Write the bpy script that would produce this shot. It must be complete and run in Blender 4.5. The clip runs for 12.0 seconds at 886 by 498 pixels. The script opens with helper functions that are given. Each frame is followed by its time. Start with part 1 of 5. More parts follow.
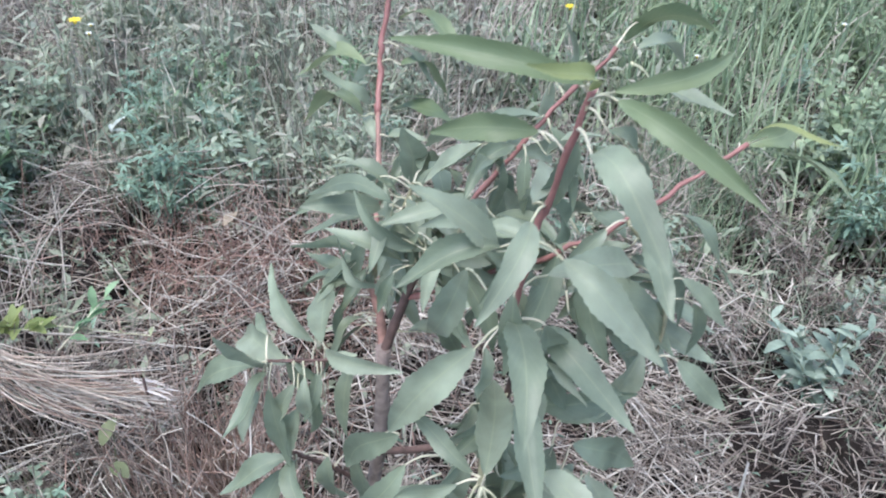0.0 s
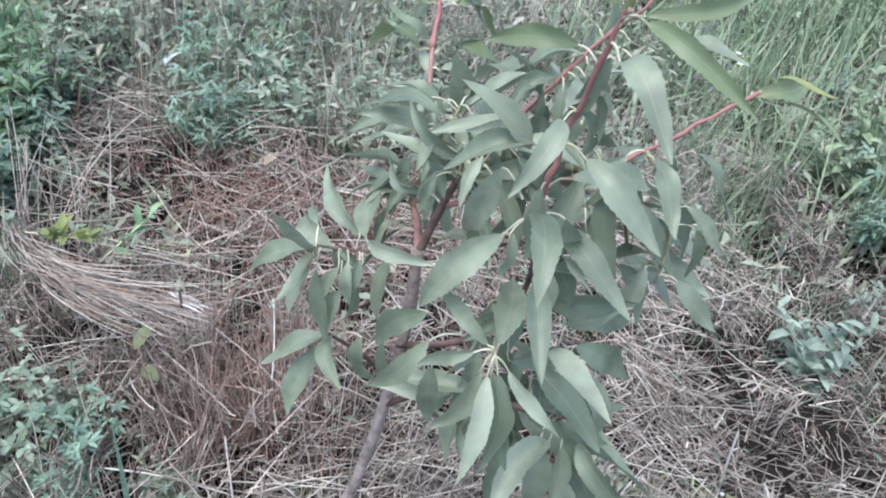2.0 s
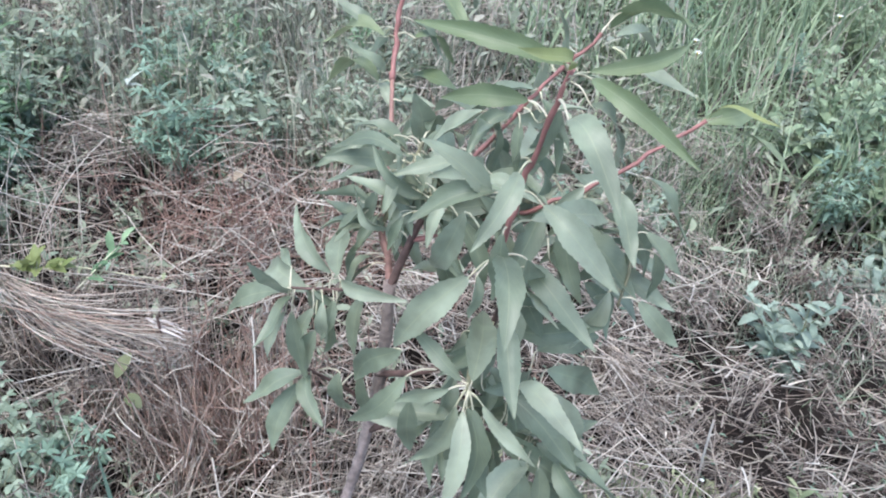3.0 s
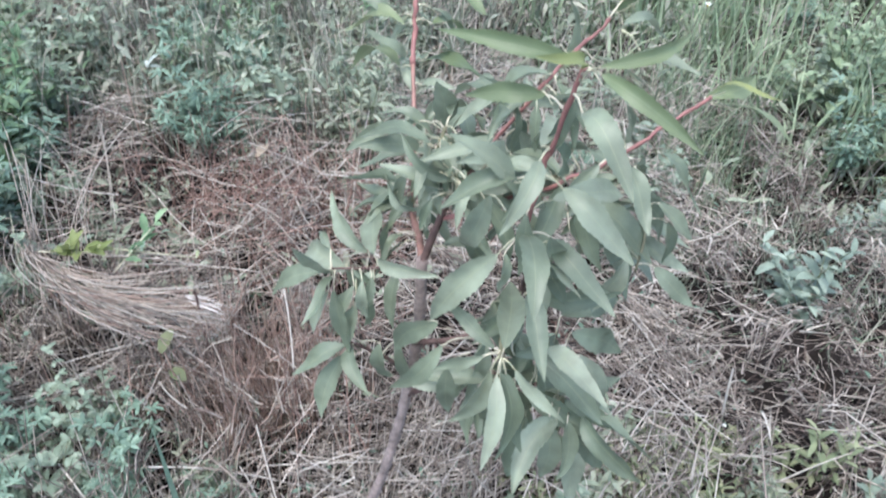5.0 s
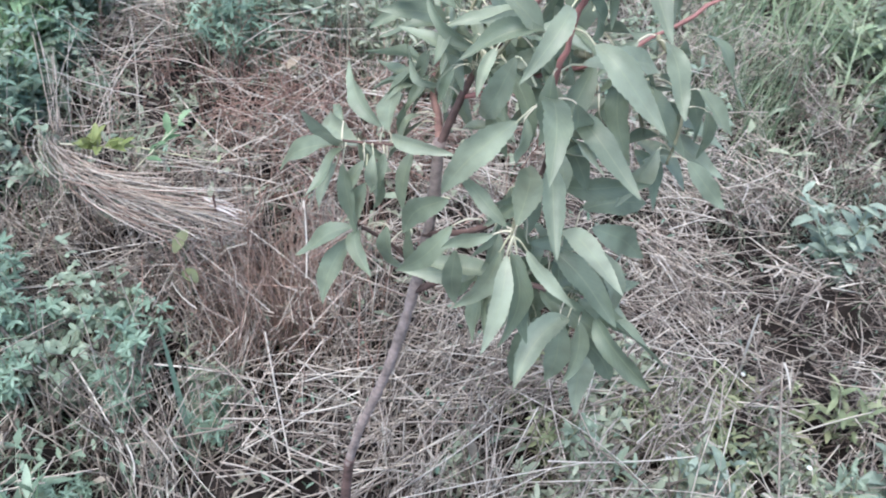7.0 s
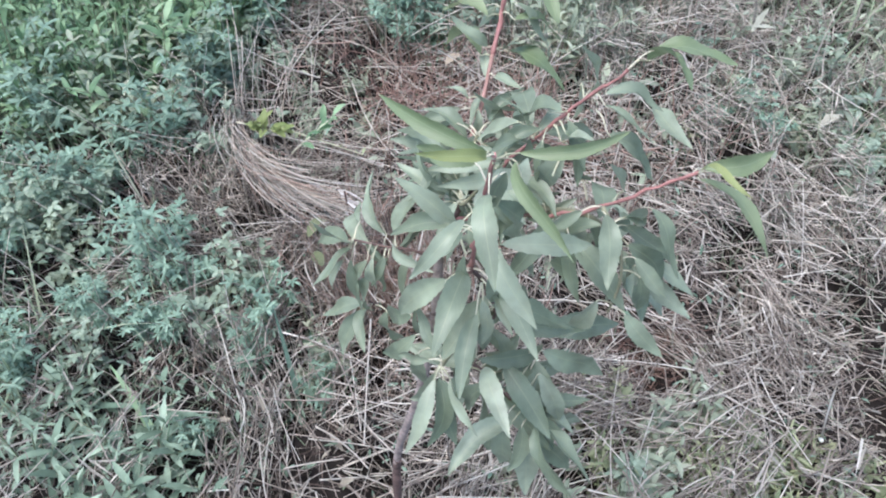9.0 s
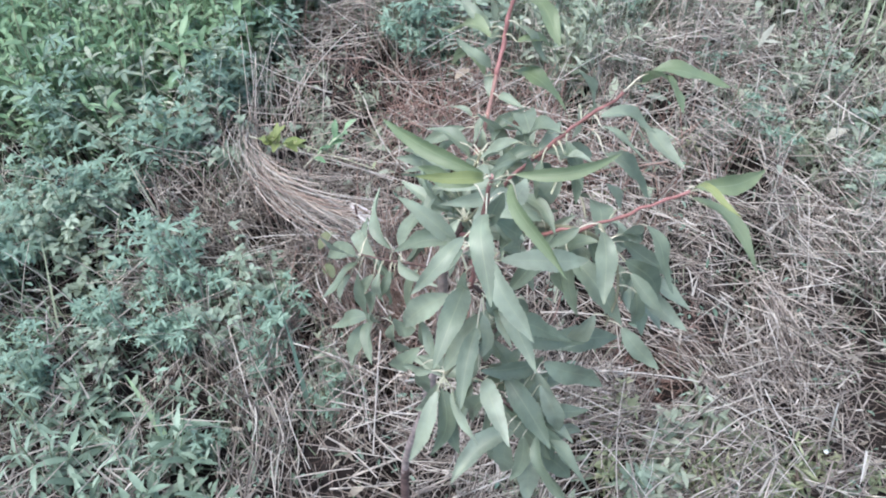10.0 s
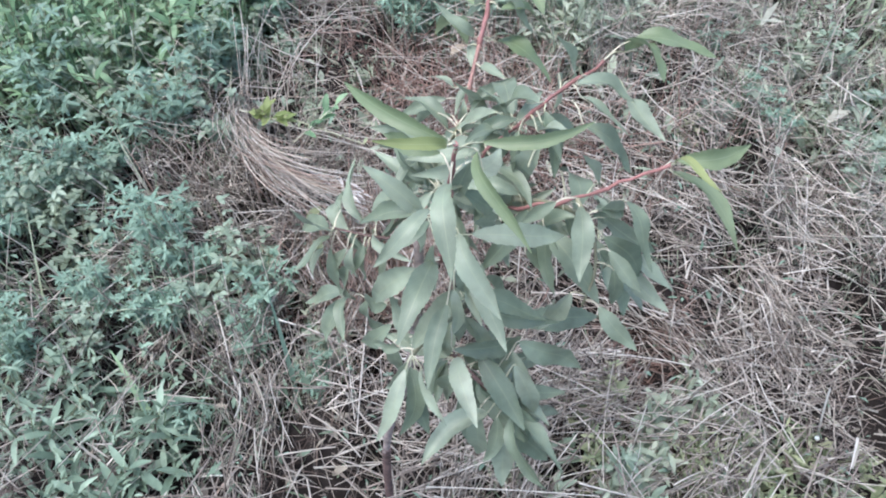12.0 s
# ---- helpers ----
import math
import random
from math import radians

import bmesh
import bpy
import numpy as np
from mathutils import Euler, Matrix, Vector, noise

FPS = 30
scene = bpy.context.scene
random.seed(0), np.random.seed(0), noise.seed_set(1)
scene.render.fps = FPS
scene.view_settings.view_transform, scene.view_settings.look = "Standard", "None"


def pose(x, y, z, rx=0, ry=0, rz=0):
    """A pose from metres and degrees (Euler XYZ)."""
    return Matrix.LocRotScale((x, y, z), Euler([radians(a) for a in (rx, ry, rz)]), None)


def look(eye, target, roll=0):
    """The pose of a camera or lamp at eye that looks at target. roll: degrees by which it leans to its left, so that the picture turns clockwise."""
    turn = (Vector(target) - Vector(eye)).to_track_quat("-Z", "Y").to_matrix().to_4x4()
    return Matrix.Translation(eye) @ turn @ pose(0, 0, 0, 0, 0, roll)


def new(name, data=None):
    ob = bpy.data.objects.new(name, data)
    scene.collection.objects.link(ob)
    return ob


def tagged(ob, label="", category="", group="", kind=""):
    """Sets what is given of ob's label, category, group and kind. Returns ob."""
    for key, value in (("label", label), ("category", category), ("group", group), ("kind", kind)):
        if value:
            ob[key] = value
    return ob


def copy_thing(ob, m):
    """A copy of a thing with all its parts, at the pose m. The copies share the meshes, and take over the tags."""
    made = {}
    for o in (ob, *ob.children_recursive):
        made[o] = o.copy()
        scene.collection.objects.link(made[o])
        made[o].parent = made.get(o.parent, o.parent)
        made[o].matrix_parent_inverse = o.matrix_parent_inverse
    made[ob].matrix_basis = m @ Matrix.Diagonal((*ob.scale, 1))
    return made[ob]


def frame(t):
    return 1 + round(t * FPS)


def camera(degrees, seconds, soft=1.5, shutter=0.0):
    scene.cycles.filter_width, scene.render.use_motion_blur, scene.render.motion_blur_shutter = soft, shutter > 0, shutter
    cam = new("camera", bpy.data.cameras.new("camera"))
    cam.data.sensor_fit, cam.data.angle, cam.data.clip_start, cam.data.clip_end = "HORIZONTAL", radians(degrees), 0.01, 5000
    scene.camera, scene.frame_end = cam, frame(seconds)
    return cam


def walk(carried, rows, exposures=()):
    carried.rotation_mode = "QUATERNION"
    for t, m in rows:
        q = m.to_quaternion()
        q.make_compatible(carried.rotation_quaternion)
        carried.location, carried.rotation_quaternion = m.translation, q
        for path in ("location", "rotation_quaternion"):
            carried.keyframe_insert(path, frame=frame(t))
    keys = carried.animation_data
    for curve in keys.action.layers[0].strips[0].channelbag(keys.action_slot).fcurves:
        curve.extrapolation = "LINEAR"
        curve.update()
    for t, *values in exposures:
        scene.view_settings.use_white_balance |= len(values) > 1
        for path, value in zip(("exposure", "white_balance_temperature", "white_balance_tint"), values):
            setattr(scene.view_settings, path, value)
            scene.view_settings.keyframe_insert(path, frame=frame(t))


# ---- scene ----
cam = camera(56.0, 12.0, soft=2.0, shutter=0.2)
PATH = [
    (0, (0.374, -0.306, 1.198), (-0.125, 1.197, -0.022), 2.3),
    (0.5, (0.407, -0.318, 1.244), (-0.096, 1.199, 0.042), 1.2),
    (1, (0.411, -0.35, 1.233), (-0.142, 1.151, 0.031), 2.0),
    (1.5, (0.401, -0.383, 1.213), (-0.16, 1.076, -0.035), 4.3),
    (2, (0.398, -0.391, 1.202), (-0.136, 1.07, -0.056), 7.5),
    (2.5, (0.389, -0.379, 1.22), (-0.092, 1.138, 0.008), 7.9),
    (3, (0.397, -0.385, 1.241), (-0.075, 1.083, -0.032), 5.4),
    (3.2, (0.398, -0.387, 1.254), (-0.072, 1.099, 0.001), 5.1),
    (4.8, (0.395, -0.407, 1.298), (-0.11, 1.028, 0.0), 1.3),
    (5, (0.397, -0.414, 1.284), (-0.089, 0.978, -0.068), 1.7),
    (5.5, (0.402, -0.418, 1.264), (-0.066, 0.848, -0.212), 3.3),
    (6, (0.397, -0.422, 1.255), (-0.064, 0.864, -0.206), 4.1),
    (6.5, (0.383, -0.445, 1.23), (-0.05, 0.91, -0.176), 6.2),
    (7, (0.414, -0.417, 1.216), (-0.103, 0.878, -0.219), 4.5),
    (7.5, (0.467, -0.337, 1.234), (-0.266, 0.799, -0.239), 0.0),
    (7.7, (0.496, -0.308, 1.246), (-0.267, 0.773, -0.254), -1.5),
    (9.3, (0.566, -0.289, 1.411), (-0.323, 0.622, -0.132), -4.0),
    (9.5, (0.576, -0.294, 1.405), (-0.325, 0.622, -0.127), -4.3),
    (10, (0.568, -0.293, 1.421), (-0.337, 0.623, -0.109), -4.5),
    (10.5, (0.586, -0.278, 1.413), (-0.325, 0.605, -0.133), -4.7),
    (11, (0.589, -0.278, 1.407), (-0.314, 0.6, -0.147), -4.8),
    (11.5, (0.586, -0.267, 1.401), (-0.29, 0.609, -0.169), -3.8),
    (12, (0.578, -0.268, 1.396), (-0.31, 0.616, -0.162), -4.0),
]
walk(cam, [(t, look(eye, aim, lean)) for t, eye, aim, lean in PATH], [(0, 1.25, 5780, 7), (3, 1.31, 5830, 7), (6.5, 1.34, 5860, 7), (12, 1.34, 5780, 7)])

rng = np.random.default_rng(7)

# ---- daylight: an overcast evening ----
world = bpy.data.worlds.new("overcast_sky")
scene.world = world
world.use_nodes = True
wn = world.node_tree
sky = wn.nodes.new("ShaderNodeTexSky")
sky.sky_type, sky.sun_disc, sky.sun_elevation, sky.sun_rotation = "NISHITA", False, radians(72), radians(203)
sky.air_density, sky.dust_density, sky.ozone_density = 1.0, 3.0, 1.0
wn.links.new(sky.outputs[0], wn.nodes["Background"].inputs[0])
wn.nodes["Background"].inputs[1].default_value = 0.15
sun_data = bpy.data.lights.new("sun", "SUN")
sun_data.energy, sun_data.angle, sun_data.color = 1.5, radians(50), (1.0, 0.95, 0.90)
sun = new("sun", sun_data)
sun.matrix_world = look((-0.5, -1.2, 4.0), (0, 0, 0))


# ---- materials ----
def ramp_stops(node, stops):
    ramp = node.color_ramp
    while len(ramp.elements) < len(stops):
        ramp.elements.new(0.5)
    for el, (at, c) in zip(ramp.elements, stops):
        el.position, el.color = at, (*c, 1)


def organic(name, stops, rough=0.75, through_light=0.0, grain=60.0, grain_depth=0.25, bump=0.2, by_object=False, veins=False, patches=6.0, shine=0.4):
    """Plant matter: one tint for each piece, grain and stains over it, some light shining through."""
    m = bpy.data.materials.new(name)
    m.use_nodes = True
    t = m.node_tree
    add, link = t.nodes.new, t.links.new
    bsdf = t.nodes["Principled BSDF"]
    out = t.nodes["Material Output"]
    tint = add("ShaderNodeValToRGB")
    ramp_stops(tint, stops)
    if by_object:
        link(add("ShaderNodeObjectInfo").outputs["Random"], tint.inputs[0])
    else:
        # loose pieces differ by object, joined ones by island
        either, wrapped = add("ShaderNodeMath"), add("ShaderNodeMath")
        wrapped.operation = "FRACT"
        link(add("ShaderNodeNewGeometry").outputs["Random Per Island"], either.inputs[0])
        link(add("ShaderNodeObjectInfo").outputs["Random"], either.inputs[1])
        link(either.outputs[0], wrapped.inputs[0])
        link(wrapped.outputs[0], tint.inputs[0])
    place = add("ShaderNodeTexCoord")
    fine, wide = add("ShaderNodeTexNoise"), add("ShaderNodeTexNoise")
    fine.inputs["Scale"].default_value, fine.inputs["Detail"].default_value = grain, 5
    wide.inputs["Scale"].default_value, wide.inputs["Detail"].default_value = patches, 3
    for n in (fine, wide):
        link(place.outputs["Object"], n.inputs["Vector"])
    mixed = add("ShaderNodeMix")
    mixed.data_type, mixed.blend_type = "RGBA", "MULTIPLY"
    grey = add("ShaderNodeMapRange")
    grey.inputs[3].default_value, grey.inputs[4].default_value = 1 - grain_depth * 2, 1 + grain_depth * 2
    both = add("ShaderNodeMath")
    both.operation = "ADD"
    half = add("ShaderNodeMath")
    half.operation, half.inputs[1].default_value = "MULTIPLY", 0.5
    link(fine.outputs[0], both.inputs[0])
    link(wide.outputs[0], both.inputs[1])
    link(both.outputs[0], half.inputs[0])
    link(half.outputs[0], grey.inputs[0])
    grey.inputs[1].default_value, grey.inputs[2].default_value = 0.25, 0.75
    mixed.inputs[0].default_value = 1.0
    link(tint.outputs[0], mixed.inputs[6])
    link(grey.outputs[0], mixed.inputs[7])
    colour = mixed.outputs[2]
    if veins:
        uv = add("ShaderNodeUVMap")
        sep = add("ShaderNodeSeparateXYZ")
        link(uv.outputs[0], sep.inputs[0])
        off = add("ShaderNodeMath")
        off.operation, off.inputs[1].default_value = "SUBTRACT", 0.5
        link(sep.outputs[1], off.inputs[0])
        far = add("ShaderNodeMath")
        far.operation = "ABSOLUTE"
        link(off.outputs[0], far.inputs[0])
        rib = add("ShaderNodeMapRange")
        rib.interpolation_type = "SMOOTHSTEP"
        rib.inputs[1].default_value, rib.inputs[2].default_value = 0.012, 0.04
        rib.inputs[3].default_value, rib.inputs[4].default_value = 0.22, 0.0
        link(far.outputs[0], rib.inputs[0])
        slant = add("ShaderNodeMath")
        slant.operation = "MULTIPLY_ADD"
        slant.inputs[1].default_value = -0.55
        link(far.outputs[0], slant.inputs[0])
        link(sep.outputs[0], slant.inputs[2])
        wave = add("ShaderNodeMath")
        wave.operation, wave.inputs[1].default_value = "MULTIPLY", 75.0
        link(slant.outputs[0], wave.inputs[0])
        crest = add("ShaderNodeMath")
        crest.operation = "SINE"
        link(wave.outputs[0], crest.inputs[0])
        side = add("ShaderNodeMapRange")
        side.inputs[1].default_value, side.inputs[2].default_value = 0.8, 1.0
        side.inputs[3].default_value, side.inputs[4].default_value = 0.0, 0.08
        link(crest.outputs[0], side.inputs[0])
        most = add("ShaderNodeMath")
        most.operation = "MAXIMUM"
        link(rib.outputs[0], most.inputs[0])
        link(side.outputs[0], most.inputs[1])
        ribbed = add("ShaderNodeMix")
        ribbed.data_type = "RGBA"
        ribbed.inputs[7].default_value = (0.42, 0.45, 0.27, 1)
        link(most.outputs[0], ribbed.inputs[0])
        link(colour, ribbed.inputs[6])
        colour = ribbed.outputs[2]
    link(colour, bsdf.inputs["Base Color"])
    bsdf.inputs["Roughness"].default_value = rough
    bsdf.inputs["Specular IOR Level"].default_value = shine
    relief = add("ShaderNodeBump")
    relief.inputs["Strength"].default_value, relief.inputs["Distance"].default_value = bump, 0.002
    link(fine.outputs[0], relief.inputs["Height"])
    link(relief.outputs[0], bsdf.inputs["Normal"])
    if through_light > 0:
        glow = add("ShaderNodeBsdfTranslucent")
        link(colour, glow.inputs[0])
        mix = add("ShaderNodeMixShader")
        mix.inputs[0].default_value = through_light
        link(bsdf.outputs[0], mix.inputs[1])
        link(glow.outputs[0], mix.inputs[2])
        link(mix.outputs[0], out.inputs[0])
    return m


# darker than bare earth: the shade in the mat's gaps is in this colour
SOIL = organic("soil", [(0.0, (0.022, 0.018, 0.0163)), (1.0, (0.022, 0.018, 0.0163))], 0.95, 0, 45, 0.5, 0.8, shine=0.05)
STRAW = organic("straw", [(0.0, (0.135, 0.104, 0.085)), (0.35, (0.27, 0.22, 0.185)), (0.7, (0.435, 0.374, 0.312)), (0.93, (0.592, 0.525, 0.442)), (1.0, (0.683, 0.631, 0.542))], 0.7, 0.15, 70, 0.2)
# straw of the lowest layer, its tone lowered for shade deep in the mat
STRAW_DARK = organic("gap_shade_straw", [(0.0, (0.03, 0.022, 0.019)), (0.5, (0.085, 0.064, 0.054)), (1.0, (0.17, 0.13, 0.108))], 0.9, 0.1, 70, 0.3, shine=0.1)
STRAW_FINE = organic("felted_straw", [(0.0, (0.0999, 0.08, 0.0682)), (0.5, (0.2, 0.168, 0.143)), (1.0, (0.33, 0.285, 0.245))], 0.85, 0.1, 70, 0.25, shine=0.2)
STRAW_BLEACHED = organic("bleached_stalk", [(0.0, (0.164, 0.129, 0.103)), (0.4, (0.35, 0.288, 0.242)), (0.75, (0.514, 0.448, 0.381)), (1.0, (0.696, 0.639, 0.561))], 0.6, 0.15, 50, 0.2)
CRUMB = organic("brown_crumbs", [(0.0, (0.07, 0.042, 0.034)), (0.6, (0.14, 0.088, 0.072)), (1.0, (0.25, 0.175, 0.145))], 0.9, 0.05, 70, 0.3, shine=0.15)
STRAW_RED = organic("red_brown_straw", [(0.0, (0.15, 0.085, 0.068)), (0.5, (0.31, 0.195, 0.155)), (1.0, (0.49, 0.35, 0.285))], 0.75, 0.15, 70, 0.2)
STRAW_LIGHT = organic("light_red_straw", [(0.0, (0.24, 0.155, 0.12)), (0.5, (0.42, 0.30, 0.24)), (1.0, (0.58, 0.46, 0.385))], 0.75, 0.15, 70, 0.2)
STRAW_PALE = organic("pale_straw", [(0.0, (0.37, 0.314, 0.257)), (0.5, (0.514, 0.448, 0.376)), (1.0, (0.648, 0.59, 0.512))], 0.6, 0.15, 50, 0.15)
STRAW_GREY = organic("weathered_grass", [(0.0, (0.163, 0.148, 0.122)), (0.5, (0.326, 0.291, 0.245)), (1.0, (0.499, 0.454, 0.392))], 0.8, 0.15, 70, 0.2)
FAR_DRY = organic("far_dry_grass", [(0.0, (0.25, 0.212, 0.18)), (0.5, (0.38, 0.335, 0.285)), (1.0, (0.53, 0.475, 0.405))], 0.85, 0.15, 70, 0.12)
GRASS = organic("grass_green", [(0.0, (0.125, 0.18, 0.105)), (0.5, (0.205, 0.27, 0.165)), (0.8, (0.29, 0.34, 0.215)), (1.0, (0.42, 0.40, 0.30))], 0.6, 0.3, 40, 0.2)
GREY_WEED = organic("grey_green_weed", [(0.0, (0.19, 0.225, 0.155)), (0.5, (0.30, 0.335, 0.235)), (1.0, (0.42, 0.44, 0.325))], 0.65, 0.3, 60, 0.2)
PALE_CLOVER = organic("pale_clover_green", [(0.0, (0.17, 0.215, 0.15)), (0.5, (0.25, 0.305, 0.22)), (1.0, (0.34, 0.395, 0.295))], 0.8, 0.3, 90, 0.2)
MEADOW_GREEN = organic("meadow_green", [(0.0, (0.16, 0.215, 0.125)), (0.5, (0.25, 0.32, 0.19)), (1.0, (0.37, 0.43, 0.28))], 0.65, 0.3, 40, 0.2)
ALFALFA = organic("clover_green", [(0.0, (0.125, 0.185, 0.13)), (0.5, (0.205, 0.295, 0.215)), (1.0, (0.28, 0.375, 0.28))], 0.8, 0.3, 90, 0.2)
WEED = organic("weed_green", [(0.0, (0.105, 0.18, 0.09)), (0.5, (0.175, 0.275, 0.14)), (1.0, (0.28, 0.38, 0.22))], 0.55, 0.3, 60, 0.2)
PALE_WEED = organic("pale_weed_green", [(0.0, (0.177, 0.213, 0.115)), (0.5, (0.271, 0.305, 0.17)), (1.0, (0.413, 0.425, 0.25))], 0.6, 0.3, 60, 0.2)
YELLOW_WEED = organic("yellow_green", [(0.0, (0.19, 0.23, 0.075)), (0.6, (0.26, 0.295, 0.11)), (1.0, (0.34, 0.35, 0.17))], 0.55, 0.35, 60, 0.15)
BUSH_GREEN = organic("bush_green", [(0.0, (0.17, 0.215, 0.165)), (0.5, (0.26, 0.32, 0.25)), (1.0, (0.37, 0.43, 0.34))], 0.65, 0.3, 70, 0.22)
NARROW_GREEN = organic("narrow_leaf_green", [(0.0, (0.104, 0.146, 0.0975)), (0.5, (0.189, 0.254, 0.176)), (1.0, (0.325, 0.4, 0.293))], 0.7, 0.3, 70, 0.22)
TANGLE = organic("tangled_green", [(0.0, (0.11, 0.135, 0.09)), (0.5, (0.22, 0.25, 0.18)), (0.8, (0.33, 0.345, 0.265)), (1.0, (0.44, 0.41, 0.33))], 0.7, 0.3, 60, 0.2)
OLIVE = organic("olive_leaf", [(0.0, (0.13, 0.15, 0.075)), (1.0, (0.19, 0.20, 0.105))], 0.6, 0.3, 60, 0.2)
WEED_STEM = organic("weed_stem", [(0.0, (0.12, 0.15, 0.08)), (1.0, (0.27, 0.26, 0.16))], 0.7, 0, 60, 0.2)
DULL_LEAF = organic("dull_dead_leaf", [(0.0, (0.12, 0.10, 0.08)), (0.5, (0.22, 0.19, 0.15)), (1.0, (0.33, 0.29, 0.23))], 0.85, 0.15, 50, 0.3, 0.5)
DRY_LEAF = organic("dry_leaf", [(0.0, (0.34, 0.27, 0.19)), (1.0, (0.46, 0.375, 0.28))], 0.8, 0.2, 50, 0.25, 0.5)
PETAL = organic("yellow_petal", [(0.0, (0.75, 0.56, 0.03)), (1.0, (0.85, 0.68, 0.08))], 0.6, 0.3, 60, 0.1)
WHITE_PETAL = organic("white_petal", [(0.0, (0.70, 0.72, 0.68)), (1.0, (0.82, 0.84, 0.8))], 0.6, 0.3, 60, 0.05)
WITHERED = organic("withered_white_leaf", [(0.0, (0.313, 0.343, 0.299)), (1.0, (0.422, 0.455, 0.408))], 0.7, 0.3, 60, 0.25)
LEAF = organic("leaf_green", [(0.0, (0.158, 0.192, 0.13)), (0.5, (0.231, 0.268, 0.187)), (1.0, (0.32, 0.355, 0.26))], 0.38, 0.32, 55, 0.22, 0.35, by_object=True, veins=True, patches=25, shine=0.45)
LEAF_YOUNG = organic("young_leaf_green", [(0.0, (0.16, 0.205, 0.107)), (0.6, (0.196, 0.24, 0.128)), (1.0, (0.227, 0.265, 0.148))], 0.42, 0.34, 40, 0.14, 0.35, by_object=True, veins=True, patches=25, shine=0.45)
LEAF_YELLOW = organic("yellowing_leaf", [(0.0, (0.209, 0.242, 0.095)), (1.0, (0.259, 0.281, 0.109))], 0.5, 0.3, 40, 0.2, 0.35, by_object=True, veins=True, patches=25, shine=0.45)
PETIOLE = organic("petiole", [(0.0, (0.50, 0.49, 0.33)), (1.0, (0.60, 0.55, 0.42))], 0.5, 0.1, 60, 0.1)
BARK = organic("grey_bark", [(0.0, (0.26, 0.205, 0.185)), (1.0, (0.26, 0.205, 0.185))], 0.85, 0, 170, 0.38, 0.8, patches=30)
BARK_DARK = organic("dark_bark", [(0.0, (0.12, 0.075, 0.065)), (1.0, (0.12, 0.075, 0.065))], 0.8, 0, 120, 0.4, 0.7, patches=22)
BARK_PINK = organic("pink_brown_bark", [(0.0, (0.30, 0.17, 0.14)), (1.0, (0.30, 0.17, 0.14))], 0.7, 0, 120, 0.3, 0.5, patches=22)
SHOOT_RED = organic("red_shoot", [(0.0, (0.28, 0.132, 0.117)), (1.0, (0.28, 0.132, 0.117))], 0.5, 0, 90, 0.25, 0.3, patches=30)
SHOOT_OCHRE = organic("ochre_shoot", [(0.0, (0.20, 0.19, 0.12)), (1.0, (0.20, 0.19, 0.12))], 0.55, 0, 90, 0.25, 0.3, patches=30)


# further out the soil is covered by worn turf
t = SOIL.node_tree
where, far, turf, cover = t.nodes.new("ShaderNodeTexCoord"), t.nodes.new("ShaderNodeVectorMath"), t.nodes.new("ShaderNodeValToRGB"), t.nodes.new("ShaderNodeMix")
mottle, reach = t.nodes.new("ShaderNodeTexNoise"), t.nodes.new("ShaderNodeMapRange")
far.operation, cover.data_type = "LENGTH", "RGBA"
mottle.inputs["Scale"].default_value, mottle.inputs["Detail"].default_value = 7.0, 8
ramp_stops(turf, [(0.3, (0.055, 0.047, 0.038)), (0.5, (0.11, 0.097, 0.077)), (0.62, (0.09, 0.10, 0.06)), (0.75, (0.16, 0.142, 0.115))])
reach.inputs[1].default_value, reach.inputs[2].default_value, reach.inputs[4].default_value = 1.6, 3.2, 1.0
old = t.nodes["Principled BSDF"].inputs["Base Color"].links[0].from_socket
t.links.new(where.outputs["Object"], far.inputs[0])
t.links.new(where.outputs["Object"], mottle.inputs["Vector"])
t.links.new(mottle.outputs[0], turf.inputs[0])
t.links.new(far.outputs["Value"], reach.inputs[0])
t.links.new(reach.outputs[0], cover.inputs[0])
t.links.new(old, cover.inputs[6])
t.links.new(turf.outputs[0], cover.inputs[7])
t.links.new(cover.outputs[2], t.nodes["Principled BSDF"].inputs["Base Color"])


# ---- builders ----
def mesh_of(name, verts, quads, material):
    """A mesh out of arrays of vertices and four-sided faces."""
    me = bpy.data.meshes.new(name)
    me.vertices.add(len(verts))
    me.vertices.foreach_set("co", np.ascontiguousarray(verts, dtype=np.float32).ravel())
    me.loops.add(len(quads) * 4)
    me.loops.foreach_set("vertex_index", np.ascontiguousarray(quads, dtype=np.int32).ravel())
    me.polygons.add(len(quads))
    me.polygons.foreach_set("loop_start", np.arange(len(quads), dtype=np.int32) * 4)
    me.update(calc_edges=True)
    me.validate()
    me.materials.append(material)
    return me


def blade_width(f):
    return 1.0 - 0.9 * f**2


def stalk_width(f):
    return 1.0 - 0.35 * f


def leaf_width(f):
    return 0.12 + 0.88 * np.sin(np.pi * min(0.98, f * 0.94 + 0.04)) ** 0.8


